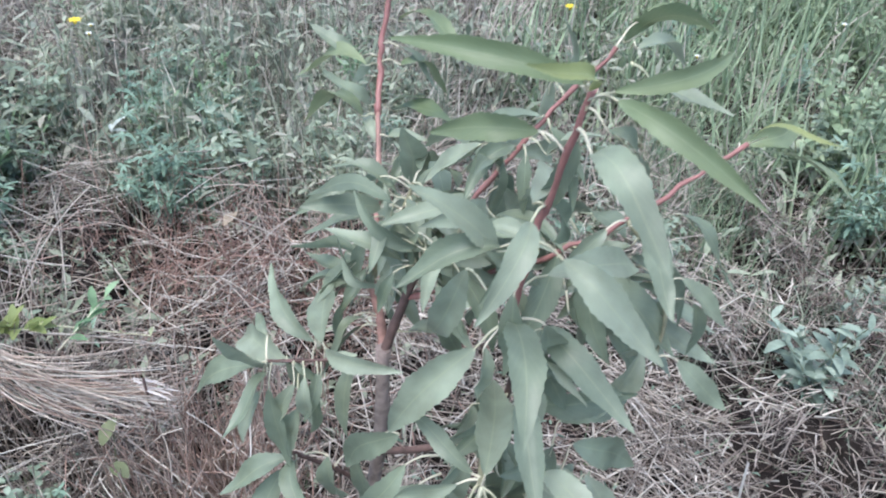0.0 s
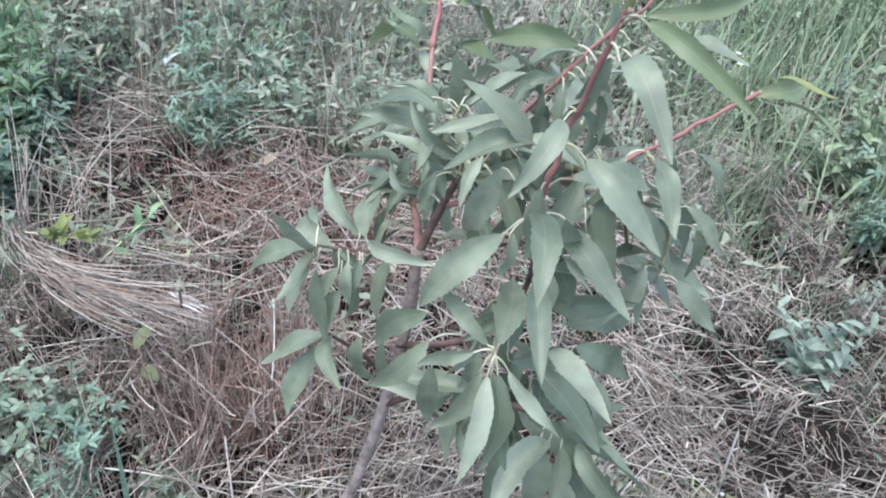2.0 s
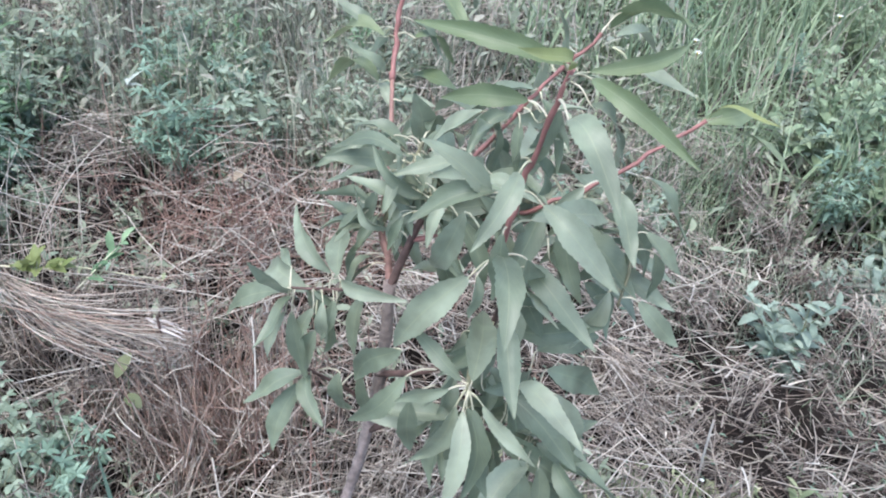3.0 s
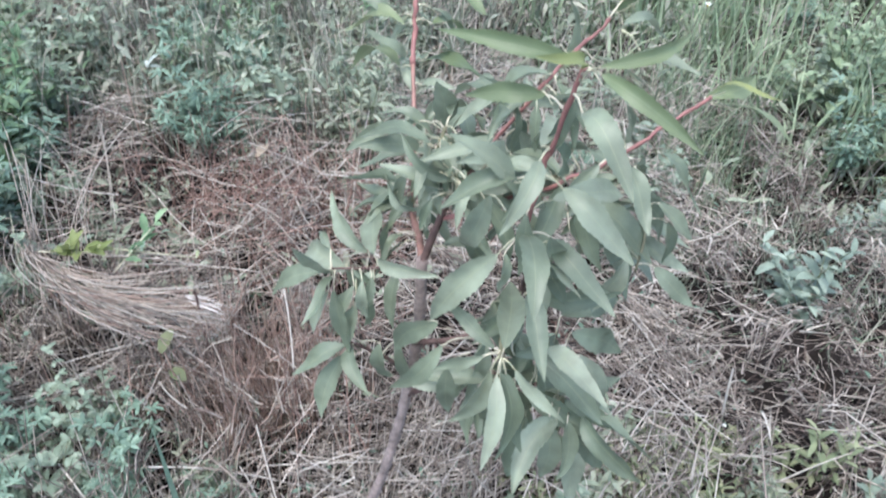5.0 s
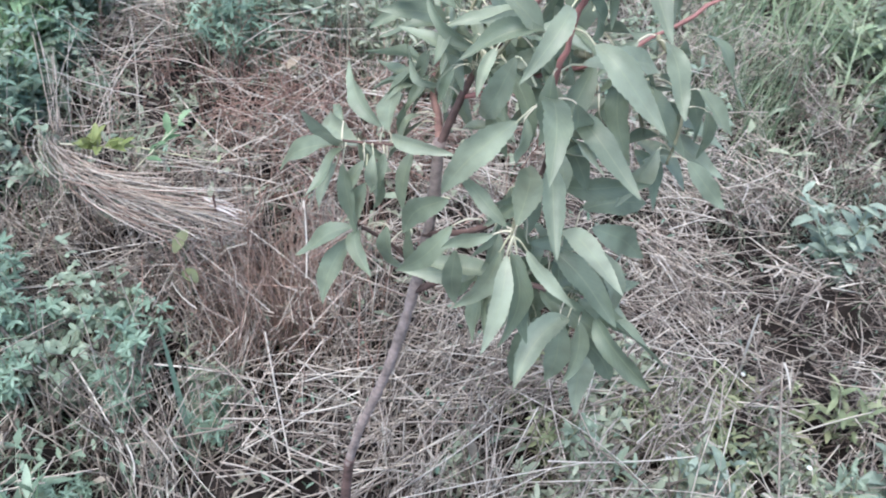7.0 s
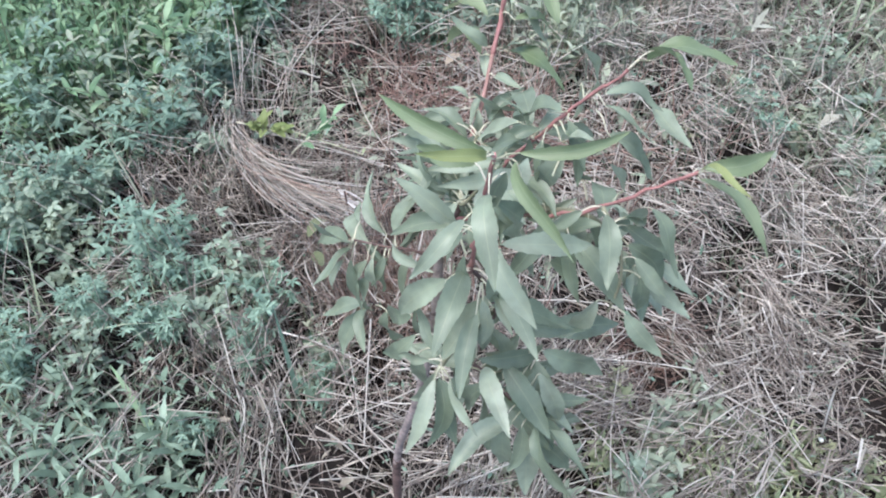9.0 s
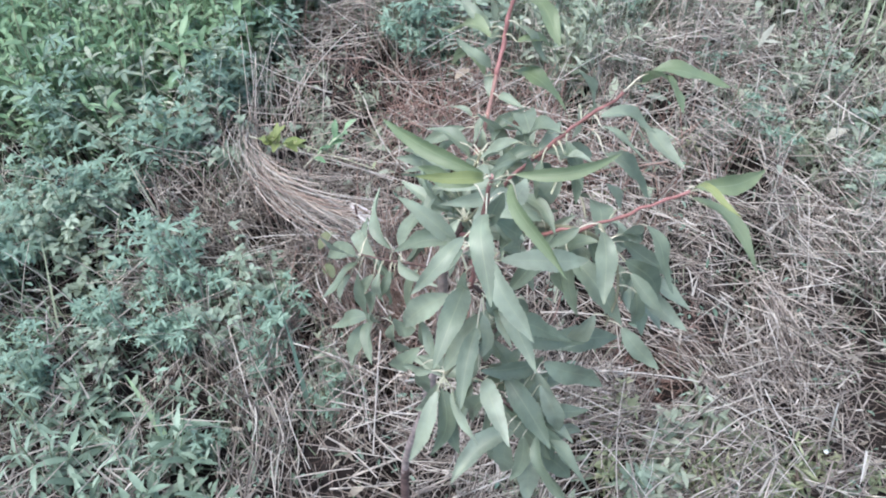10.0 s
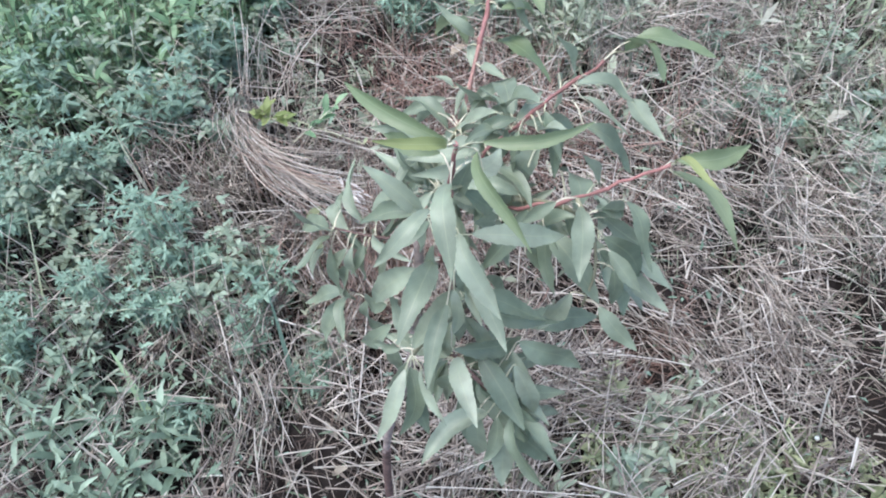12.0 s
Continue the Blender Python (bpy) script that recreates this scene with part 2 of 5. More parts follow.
def strands(base, head, lift, bend, swing, length, width, segs=3, profile=stalk_width, round_stem=True, cup=0.3):
    """Many stalks (three-sided) or blades (folded along the middle) at once: vertices and faces."""
    base = np.asarray(base, float)
    n = len(base)
    p = base.copy()
    rings = []
    for j in range(segs + 1):
        f = j / segs
        a, e = head + swing * f, lift + bend * f
        ahead = np.stack([np.cos(e) * np.cos(a), np.cos(e) * np.sin(a), np.sin(e)], 1)
        side = np.stack([-np.sin(a), np.cos(a), 0 * a], 1)
        up = np.cross(ahead, side)
        w = (width * profile(f) / 2)[:, None]
        if round_stem:
            ring = [p + up * w, p - side * w - up * w * 0.5, p + side * w - up * w * 0.5]
        else:
            ring = [p - side * w + up * w * cup, p, p + side * w + up * w * cup]
        rings.append(np.stack(ring, 1))
        p = p + ahead * (length / segs)[:, None]
    verts = np.stack(rings, 1).reshape(-1, 3)
    start = np.arange(n)[:, None] * (segs + 1) * 3
    quads = []
    for j in range(segs):
        for k in range(3 if round_stem else 2):
            k2 = (k + 1) % 3
            quads.append(np.stack([3 * j + k, 3 * j + k2, 3 * j + 3 + k2, 3 * j + 3 + k])[None, :] + start)
    return verts, np.stack(quads, 1).reshape(-1, 4)


def merged(pieces):
    verts, quads, at = [], [], 0
    for v, q in pieces:
        verts.append(v)
        quads.append(q + at)
        at += len(v)
    return np.concatenate(verts), np.concatenate(quads)


def part(name, data, parent, label=""):
    ob = new(name, data)
    ob.parent = parent
    return tagged(ob, label)


def thing(name, label, category, group="", kind=""):
    return tagged(new(name), label, category, group, kind)


def step(a, b, v):
    t = np.clip((v - a) / (b - a), 0, 1)
    return t * t * (3 - 2 * t)


def patchy(x, y, k=1.0):
    """Uneven growth, 0 to 1."""
    v = np.sin(6.1 * k * x + 1.3 * np.sin(4.3 * k * y)) * np.cos(5.2 * k * y - 1.1 * np.sin(3.7 * k * x)) + 0.6 * np.sin(13.0 * k * x + 9.0 * k * y)
    return step(-1.2, 1.2, v)


def terrain(x, y):
    """The height of the soil."""
    return (0.018 * np.sin(2.1 * x + 0.6) * np.cos(1.7 * y - 0.4) + 0.012 * np.sin(5.3 * x + 1.9 * y) + 0.008 * np.cos(9.1 * y - 4.0 * x)
            + 0.03 * np.exp(-((x - 0.62) ** 2 + (y - 0.85) ** 2) / 0.06) - 0.09 * np.exp(-(((x - 0.02) / 0.13) ** 2 + ((y + 0.01) / 0.06) ** 2)) - 0.06 * step(0.66, 0.9, patchy(x, y, 2.3)) - 0.03 * np.exp(-(((x - 0.25) / 0.07) ** 2 + ((y - 0.60) / 0.08) ** 2)))


# where the weeds stand thick, as functions of the plan
def lush_west(x, y):
    edge = -0.50 - 0.25 * np.clip(0.12 - y, 0, 0.4) - 0.85 * np.clip(y, 0, 0.3) - 0.38 * np.clip(y - 0.3, 0, None)
    return step(-0.05, 0.16, edge + 0.14 * (patchy(x, y, 1.6) - 0.5) - x) * step(0, 0.3, 1.16 - y) * (1 - 0.9 * np.exp(-(((x + 0.82) / 0.26) ** 2 + ((y - 0.24 - 0.2 * (x + 0.82)) / 0.085) ** 2)))


def lush_east(x, y):
    return step(0.0, 0.35, y - (1.72 - 0.55 * np.clip(x, -0.6, 1.2)) - 0.25 * (patchy(x, y, 0.7) - 0.5)) * step(-0.5, 0.1, x)


def mid_weeds(x, y):
    return step(1.05, 1.25, y) * step(0, 0.4, 2.0 - y) * step(0, 0.5, -0.15 - x) * (0.35 + 0.65 * patchy(x, y, 1.1))


def red_patch(x, y):
    return np.exp(-(((x + 0.40) / 0.34) ** 2 + ((y - 0.86) / 0.20) ** 2)) + 0.8 * np.exp(-(((x + 0.22) / 0.14) ** 2 + ((y - 0.40) / 0.14) ** 2))


def scatter(n, x0, x1, y0, y1, chance):
    x, y = rng.uniform(x0, x1, n), rng.uniform(y0, y1, n)
    # large patches thin out towards their edges
    fade = min(0.25, 0.12 * (x1 - x0), 0.12 * (y1 - y0))
    inside = np.minimum(np.minimum(x - x0, x1 - x), np.minimum(y - y0, y1 - y))
    keep = rng.random(n) < chance(x, y) * step(0, fade, inside)
    return x[keep], y[keep]


# ---- ground ----
bm = bmesh.new()
xs = [-250, -60, -15, -6] + [-4 + 0.1 * i for i in range(26)] + [-1.46 + 0.04 * i for i in range(74)] + [1.5 + 0.1 * i for i in range(26)] + [6, 15, 60, 250]
grid = [[bm.verts.new((x, y, float(terrain(x, y)) if abs(x) < 5 and abs(y) < 5 else 0)) for y in xs] for x in xs]
for i in range(len(xs) - 1):
    for j in range(len(xs) - 1):
        bm.faces.new((grid[i][j], grid[i + 1][j], grid[i + 1][j + 1], grid[i][j + 1])).smooth = True
me = bpy.data.meshes.new("ground")
bm.to_mesh(me)
bm.free()
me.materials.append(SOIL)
tagged(new("ground", me), "brown soil of a weedy orchard floor, darkened for the shade under dry grass", "ground", kind="structure")


# ---- dry grass and straw ----
def lay(x, y, loose):
    """The way the fallen straw lies, swept in broad swirls."""
    return 1.2 * np.sin(2.3 * x + 1.1 * y) + 0.9 * np.cos(3.1 * y - 1.7 * x) - 0.9 + rng.normal(0, loose, len(x))


def thatch(x, y):
    """The uneven thickness of the mat of dead grass."""
    return 0.07 * step(0.25, 0.85, patchy(x, y, 1.25)) + 0.03 * patchy(x, y, 2.9)


def litter(name, label, x, y, material, length, width, lift, z, segs=3, bend=0.5, blades=False, heading=None):
    n = len(x)
    head = rng.uniform(0, 2 * np.pi, n) if heading is None else heading
    ln = rng.uniform(*length, n)
    el = rng.uniform(*lift, n)
    base = np.stack([x - 0.5 * ln * np.cos(head) * np.cos(el), y - 0.5 * ln * np.sin(head) * np.cos(el), terrain(x, y) + thatch(x, y) * rng.uniform(0.3, 1.0, n) * (1 - hollow(x, y)) + rng.uniform(*z, n)], 1)
    v, q = strands(base, head, el, rng.normal(-0.1, bend, n), rng.normal(0, 0.28, n), ln, rng.uniform(*width, n), segs, blade_width if blades else stalk_width, not blades)
    v[:, 2] = np.maximum(v[:, 2], terrain(v[:, 0], v[:, 1]) + 0.001)
    return tagged(new(name, mesh_of(name, v, q, material)), label, "dry grass", kind="stuff")


def loosen(stuff, top, name, material, cx, cy, most=300):
    """Turns the stalks round a spot into parts of their own; the rest stay joined."""
    co = np.array([v.co[:] for v in stuff.data.vertices]).reshape(-1, 15, 3)
    one = np.array([p.vertices[:] for p in stuff.data.polygons][:12])
    order = np.argsort(np.hypot(co[:, 7, 0] - cx, co[:, 7, 1] - cy))
    for k in order[:most]:
        part(name, mesh_of(name, co[k], one, material), top)
    rest = order[most:]
    stuff.data = mesh_of(stuff.name, co[rest].reshape(-1, 3), (one[None] + 15 * np.arange(len(rest))[:, None, None]).reshape(-1, 4), material)


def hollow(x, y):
    """Gaps in the mat, by the trunk and elsewhere, where the darkened soil shows."""
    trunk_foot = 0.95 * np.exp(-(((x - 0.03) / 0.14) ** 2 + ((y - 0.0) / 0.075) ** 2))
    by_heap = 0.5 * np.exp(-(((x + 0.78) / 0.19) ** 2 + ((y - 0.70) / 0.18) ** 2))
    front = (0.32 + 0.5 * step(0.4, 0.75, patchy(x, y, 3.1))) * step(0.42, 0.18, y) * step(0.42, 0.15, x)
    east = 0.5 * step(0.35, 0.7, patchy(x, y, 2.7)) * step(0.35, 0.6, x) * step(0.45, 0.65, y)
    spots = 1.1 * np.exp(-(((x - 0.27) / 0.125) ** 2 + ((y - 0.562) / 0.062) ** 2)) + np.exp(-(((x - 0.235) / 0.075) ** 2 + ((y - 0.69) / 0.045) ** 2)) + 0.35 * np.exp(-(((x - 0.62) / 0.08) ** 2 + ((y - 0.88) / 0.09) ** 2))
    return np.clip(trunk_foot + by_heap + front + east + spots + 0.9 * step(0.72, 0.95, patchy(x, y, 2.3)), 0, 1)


def bare(x, y):
    return (1 - 0.3 * lush_west(x, y) - 0.7 * lush_east(x, y)) * (1 - 0.92 * hollow(x, y)) * (1 - step(0.4, 0.65, x) * step(0.45, 0.7, y) * (0.2 + 0.3 * patchy(x, y, 2.0)))


def thin_heap(x, y):
    return 1 - np.minimum(0.65, 0.45 * red_patch(x, y) + 0.6 * np.exp(-(((x + 0.78) / 0.25) ** 2 + ((y - 0.78) / 0.25) ** 2)))


def near(x, y):
    return step(2.4, 1.2, y + 0.25 * np.abs(x + 0.2))


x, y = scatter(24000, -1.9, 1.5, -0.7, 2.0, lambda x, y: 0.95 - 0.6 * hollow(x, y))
litter("rotting_litter", "dead grass pressed into the soil, the shade of the gaps in its colour", x, y, STRAW_DARK, (0.02, 0.10), (0.0015, 0.0045), (-0.2, 0.4), (0.0, 0.02), 2, 0.5, True)
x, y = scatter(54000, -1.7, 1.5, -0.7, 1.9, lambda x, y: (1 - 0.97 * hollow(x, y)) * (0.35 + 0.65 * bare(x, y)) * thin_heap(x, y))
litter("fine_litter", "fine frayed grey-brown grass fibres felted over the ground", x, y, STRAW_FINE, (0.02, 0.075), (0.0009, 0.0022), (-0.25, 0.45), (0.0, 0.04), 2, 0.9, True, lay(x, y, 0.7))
x, y = scatter(40000, -1.9, 1.5, -0.7, 2.6, lambda x, y: bare(x, y) * (0.45 + 0.55 * patchy(x, y, 2.9)) * (1 - 0.45 * step(0.4, 0.2, y) * step(0.45, 0.2, x)) * thin_heap(x, y) * (0.25 + 0.75 * near(x, y)))
litter("straw_litter", "matted thin dry grass lying on the soil", x, y, STRAW, (0.03, 0.14), (0.0009, 0.0032), (-0.3, 0.6), (0.0, 0.07), 3, 0.55, False, lay(x, y, 0.7))
x, y = scatter(34000, -1.6, 1.4, -0.6, 1.8, lambda x, y: (0.6 + 0.4 * step(0.25, 0.5, x)) * thin_heap(x, y) * (0.35 + 0.65 * bare(x, y)) * (1 - 0.85 * hollow(x, y)) * (0.3 + 0.7 * patchy(x, y, 3.3)))
litter("chaff", "short frayed bits of dry grass all through the straw", x, y, STRAW, (0.008, 0.05), (0.0012, 0.0030), (-0.5, 1.1), (0.005, 0.09), 2, 1.3, True)
x, y = scatter(16000, -1.9, 1.5, -0.7, 2.6, lambda x, y: bare(x, y) * thin_heap(x, y) * (0.3 + 0.7 * near(x, y)))
litter("leaf_litter", "withered grass blades curled among the straw", x, y, STRAW_GREY, (0.02, 0.10), (0.002, 0.005), (-0.3, 0.9), (0.0, 0.06), 3, 1.0, True)
x, y = scatter(3400, -1.3, 1.3, -0.6, 1.6, lambda x, y: bare(x, y) * thin_heap(x, y) * (1 - 0.45 * step(0.35, 0.6, x)) * (0.4 + 0.6 * patchy(x, y, 1.4)))
strewn = litter("straw_stalks", "long pale straw stalks strewn over the dry mat", x, y, STRAW_PALE, (0.07, 0.30), (0.0012, 0.0032), (-0.15, 0.4), (0.03, 0.09), 4, 0.4, False, lay(x, y, 0.7))
loosen(strewn, thing("strewn_straw", "long pale straw stalks strewn loose over the mat", "straw"), "stalk", STRAW_PALE, 0.35, 0.65)
x, y = scatter(1250, -0.6, 0.75, -0.3, 0.62, lambda x, y: (1 - 0.8 * lush_west(x, y)) * step(0.62, 0.3, y) * step(0.7, 0.3, x) * step(-0.12, 0.08, x + y + 0.35) * (0.35 + 0.65 * patchy(x, y, 1.9)))
stalk_mesh = litter("bleached_stalks", "thick bleached stalks crossing over dark gaps", x, y, STRAW_BLEACHED, (0.06, 0.28), (0.0012, 0.0038), (-0.15, 0.5), (0.03, 0.14), 4, 0.3, False, lay(x, y, 0.6))
loosen(stalk_mesh, thing("loose_straw", "loose pile of bleached straw stalks round the trunk", "straw"), "stalk", STRAW_BLEACHED, 0.12, 0.12)
x, y = scatter(6600, -1.0, 0.3, 0.1, 1.4, lambda x, y: np.minimum(1, red_patch(x, y)) * (0.55 + 0.45 * patchy(x, y, 2.4)) * (1 - 0.9 * hollow(x, y)))
litter("red_straw", "reddish brown dead stalks fallen in a heap", x, y, STRAW_RED, (0.05, 0.20), (0.0014, 0.0036), (-0.2, 0.7), (0.0, 0.085), 3, 0.6)
x, y = scatter(3000, 0.05, 0.45, 0.44, 0.78, lambda x, y: np.exp(-(((x - 0.25) / 0.09) ** 2 + ((y - 0.60) / 0.08) ** 2)))
litter("brown_crumbs", "reddish brown crumbled litter on a bare spot", x, y, CRUMB, (0.01, 0.05), (0.0016, 0.004), (-0.2, 0.4), (0.0, 0.015), 2, 0.6, True)
x, y = scatter(800, -1.0, 0.2, 0.45, 1.35, lambda x, y: np.minimum(1, red_patch(x, y)) * (1 - 0.8 * hollow(x, y)))
litter("heap_stalks", "long pale stalks lying over the reddish heap", x, y, STRAW_PALE, (0.10, 0.36), (0.0014, 0.0036), (-0.1, 0.5), (0.03, 0.11), 4, 0.35)
x, y = scatter(9000, -2.6, 2.2, 1.3, 5.0, lambda x, y: 1 - 0.75 * lush_east(x, y))
litter("far_litter", "grey dry grass on the ground further off", x, y, FAR_DRY, (0.06, 0.25), (0.0016, 0.0036), (-0.1, 0.7), (0.0, 0.08), 2, 0.7)


def straw_bunch(cx, cy, turn, count, spread, long, material):
    """A small combed bunch of straw that fell together."""
    n = count
    along, off = rng.normal(0, spread[0], n), rng.normal(0, spread[1], n)
    x, y = cx + along * math.cos(turn) - off * math.sin(turn), cy + along * math.sin(turn) + off * math.cos(turn)
    ln, el, head = rng.uniform(*long, n), rng.uniform(-0.12, 0.3, n), turn + rng.normal(0, 0.26, n)
    base = np.stack([x - 0.5 * ln * np.cos(head), y - 0.5 * ln * np.sin(head), terrain(x, y) + thatch(x, y) * (1 - hollow(x, y)) + rng.uniform(0.02, 0.06, n)], 1)
    v, q = strands(base, head, el, rng.normal(-0.1, 0.3, n), rng.normal(0, 0.22, n), ln, rng.uniform(0.0010, 0.0028, n), 4)
    v[:, 2] = np.maximum(v[:, 2], terrain(v[:, 0], v[:, 1]) + 0.001)
    top = thing("straw_bunch", "combed bunch of dry straw lying on the mat", "straw", "bunches of straw")
    for k in range(n):
        part("stalk", mesh_of("stalk", v[15 * k : 15 * k + 15], q[:12], material), top)


cx, cy = scatter(105, -0.7, 1.1, -0.3, 1.3, lambda x, y: bare(x, y) * (1 - 0.6 * step(0.3, 0.55, x)))
for x, y, turn in zip(cx, cy, lay(cx, cy, 0.5)):
    straw_bunch(float(x), float(y), float(turn), 16, (0.035, 0.035), (0.06, 0.18), STRAW)
# the pale combed bands east of the trunk
for x, y, turn in ((0.06, 0.62, 0.05), (0.15, 0.635, 0.0), (0.24, 0.633, -0.1), (0.33, 0.61, -0.3), (0.41, 0.575, -0.5), (0.47, 0.53, -0.6), (0.38, 0.80, -0.9), (0.43, 0.73, -0.9), (0.48, 0.67, -0.75), (0.33, 0.86, -0.8), (0.10, 0.20, 2.1), (0.18, 0.16, 1.9), (0.26, 0.22, 2.0)):
    straw_bunch(x, y, turn, 22, (0.035, 0.020), (0.07, 0.19), STRAW_BLEACHED)
# the fan of straw fallen away from them
for x, y, turn in ((0.40, 0.78, -1.15), (0.44, 0.70, -1.0), (0.50, 0.64, -0.85), (0.36, 0.66, -0.7), (0.56, 0.72, -0.4), (0.52, 0.86, -0.2), (0.62, 0.62, 0.1), (0.46, 0.94, 0.3), (0.62, 0.80, 0.9)):
    straw_bunch(x, y, turn, 15, (0.055, 0.05), (0.06, 0.15), STRAW)


def standing(name, label, category, x, y, material, length, width, lean, segs=4, blades=False, droop=0.5, heading=None):
    n = len(x)
    head = rng.uniform(0, 2 * np.pi, n) if heading is None else heading
    base = np.stack([x, y, terrain(x, y) - 0.005], 1)
    v, q = strands(base, head, np.pi / 2 - np.abs(rng.normal(0, lean, n)), -np.abs(rng.normal(0, droop, n)), rng.normal(0, 0.4, n), rng.uniform(*length, n), rng.uniform(*width, n), segs,
                   blade_width if blades else stalk_width, not blades)
    return tagged(new(name, mesh_of(name, v, q, material)), label, category, kind="stuff")


x, y = scatter(3800, -1.2, 0.25, 0.12, 1.5, lambda x, y: np.minimum(1, 0.06 + 1.0 * red_patch(x, y)))
red = standing("red_stubble", "thin reddish tan dead stems standing upright", "dry grass", x, y, STRAW_RED, (0.08, 0.25), (0.0014, 0.0031), 0.26, 4, False, 0.25)
loosen(red, thing("dry_tussock", "tussock of thin reddish brown dead stems", "dry grass"), "stem", STRAW_RED, -0.3, 0.6, 250)
x, y = scatter(1700, -0.85, -0.1, -0.05, 0.55, lambda x, y: (1 - lush_west(x, y)) * step(0.05, 0.2, 0.02 - x - 0.1 * y) * (0.4 + 0.6 * patchy(x, y, 2.2)))
tan = standing("tan_stubble", "tan dry grass stems standing in a thicket", "dry grass", x, y, STRAW, (0.09, 0.25), (0.0014, 0.0032), 0.33, 4, False, 0.4)
loosen(tan, thing("dry_tussock", "tussock of tan dry grass stems standing upright", "dry grass"), "stem", STRAW, -0.2, 0.2)
x, y = scatter(2100, -0.25, 0.38, -0.1, 0.46, lambda x, y: (1 - 0.9 * hollow(x, y)) * (0.25 + 0.75 * patchy(x, y, 2.6)))
standing("leaning_stubble", "tan dry stems standing and leaning round the trunk", "dry grass", x, y, STRAW, (0.09, 0.22), (0.0012, 0.0032), 0.42, 4, False, 0.3, rng.normal(0.9, 0.9, len(x)))
x, y = scatter(5000, -1.5, 1.2, -0.5, 1.9, lambda x, y: bare(x, y) * (1 - hollow(x, y)) * (0.15 + 0.85 * patchy(x, y)))
standing("dry_stubble", "thin straw coloured stems standing among the litter", "dry grass", x, y, STRAW, (0.05, 0.17), (0.0012, 0.0025), 0.5, 3, False, 0.5)
x, y = scatter(19000, -2.8, 0.6, 1.05, 4.4, lambda x, y: (1 - 0.35 * step(2.4, 1.9, y)) * (0.35 + 0.65 * patchy(x, y, 1.4)) * (1 - lush_east(x, y)) * (1 - 0.85 * step(-0.5, -0.2, x) * step(2.1, 1.7, y)))
standing("dry_tall_grass", "tall greyish brown dead grass", "dry grass", x, y, FAR_DRY, (0.12, 0.36), (0.0026, 0.0060), 0.42, 3, True, 0.8)
x, y = scatter(9000, -1.6, 1.4, -0.6, 2.2, lambda x, y: 0.25 + 0.4 * patchy(x, y, 1.7) * (1 - np.minimum(1, red_patch(x, y))))
standing("grass_sprouts", "short fine green grass sprouting through the straw", "grass", x, y, GRASS, (0.03, 0.10), (0.0018, 0.004), 0.7, 3, True, 0.9)
x, y = scatter(17000, -0.5, 2.6, 1.2, 5.0, lambda x, y: lush_east(x, y) * (0.3 + 0.7 * patchy(x, y, 1.3)) * (1 - 0.85 * np.exp(-(((x - 0.70) / 0.16) ** 2 + ((y - 2.15) / 0.32) ** 2))))
standing("meadow_grass", "tall soft green meadow grass", "grass", x, y, MEADOW_GREEN, (0.14, 0.40), (0.004, 0.0115), 0.4, 4, True, 0.9)
x, y = scatter(1800, -0.5, 2.6, 1.2, 5.0, lambda x, y: lush_east(x, y))
standing("meadow_straw", "pale dry blades among the meadow grass", "dry grass", x, y, FAR_DRY, (0.14, 0.38), (0.003, 0.007), 0.4, 4, True, 0.7)
x, y = scatter(700, -1.6, -0.3, -0.5, 1.2, lambda x, y: lush_west(x, y) * (0.2 + 0.8 * patchy(x, y, 2.4)))
standing("clover_straw", "pale dead stems standing among the clover", "dry grass", x, y, STRAW_PALE, (0.12, 0.32), (0.0014, 0.003), 0.35, 4, False, 0.5)
x, y = scatter(2800, -1.9, -0.3, -0.6, 1.3, lambda x, y: lush_west(x, y))
standing("edge_grass", "green grass blades among the clover", "grass", x, y, GRASS, (0.08, 0.28), (0.002, 0.006), 0.4, 4, True, 0.9)
x, y = scatter(9000, -0.45, 0.95, 0.85, 2.1, lambda x, y: step(0.85, 1.15, y + 0.2 * x) * (0.25 + 0.75 * patchy(x, y, 1.8)))
standing("tangled_grass", "low tangled grey-green grass among dead stems", "grass", x, y, TANGLE, (0.04, 0.16), (0.0018, 0.0042), 0.9, 3, True, 1.4)
x, y = scatter(1500, -0.75, -0.05, -0.5, 0.2, lambda x, y: step(-0.1, -0.3, x + 0.4 * y) * (0.3 + 0.7 * patchy(x, y, 2.2)))
standing("shaded_grass", "thin dull green grass between the weeds", "grass", x, y, TANGLE, (0.05, 0.16), (0.0016, 0.0038), 0.7, 3, True, 1.2)
x, y = scatter(5200, -1.35, -0.15, 0.85, 2.0, lambda x, y: step(0.9, 1.15, y) * (0.3 + 0.7 * patchy(x, y, 1.9)))
standing("mid_grass", "upright olive grey grass among the tall weeds", "grass", x, y, TANGLE, (0.10, 0.30), (0.0022, 0.006), 0.3, 4, True, 0.6)
x, y = scatter(2200, -2.0, -0.95, 0.15, 1.15, lambda x, y: lush_west(x, y) * step(-1.0, -1.25, x + 0.3 * (y - 0.4)))
standing("lush_grass", "long fresh green grass blades standing thick", "grass", x, y, WEED, (0.16, 0.38), (0.004, 0.009), 0.35, 4, True, 0.9)
x, y = scatter(1500, 0.22, 0.62, 1.2, 1.85, lambda x, y: np.exp(-(((x - 0.42) / 0.14) ** 2 + ((y - 1.5) / 0.22) ** 2)))
standing("grass_tuft", "loose tuft of grey green grass", "grass", x, y, GRASS, (0.10, 0.28), (0.002, 0.005), 0.5, 4, True, 0.9)
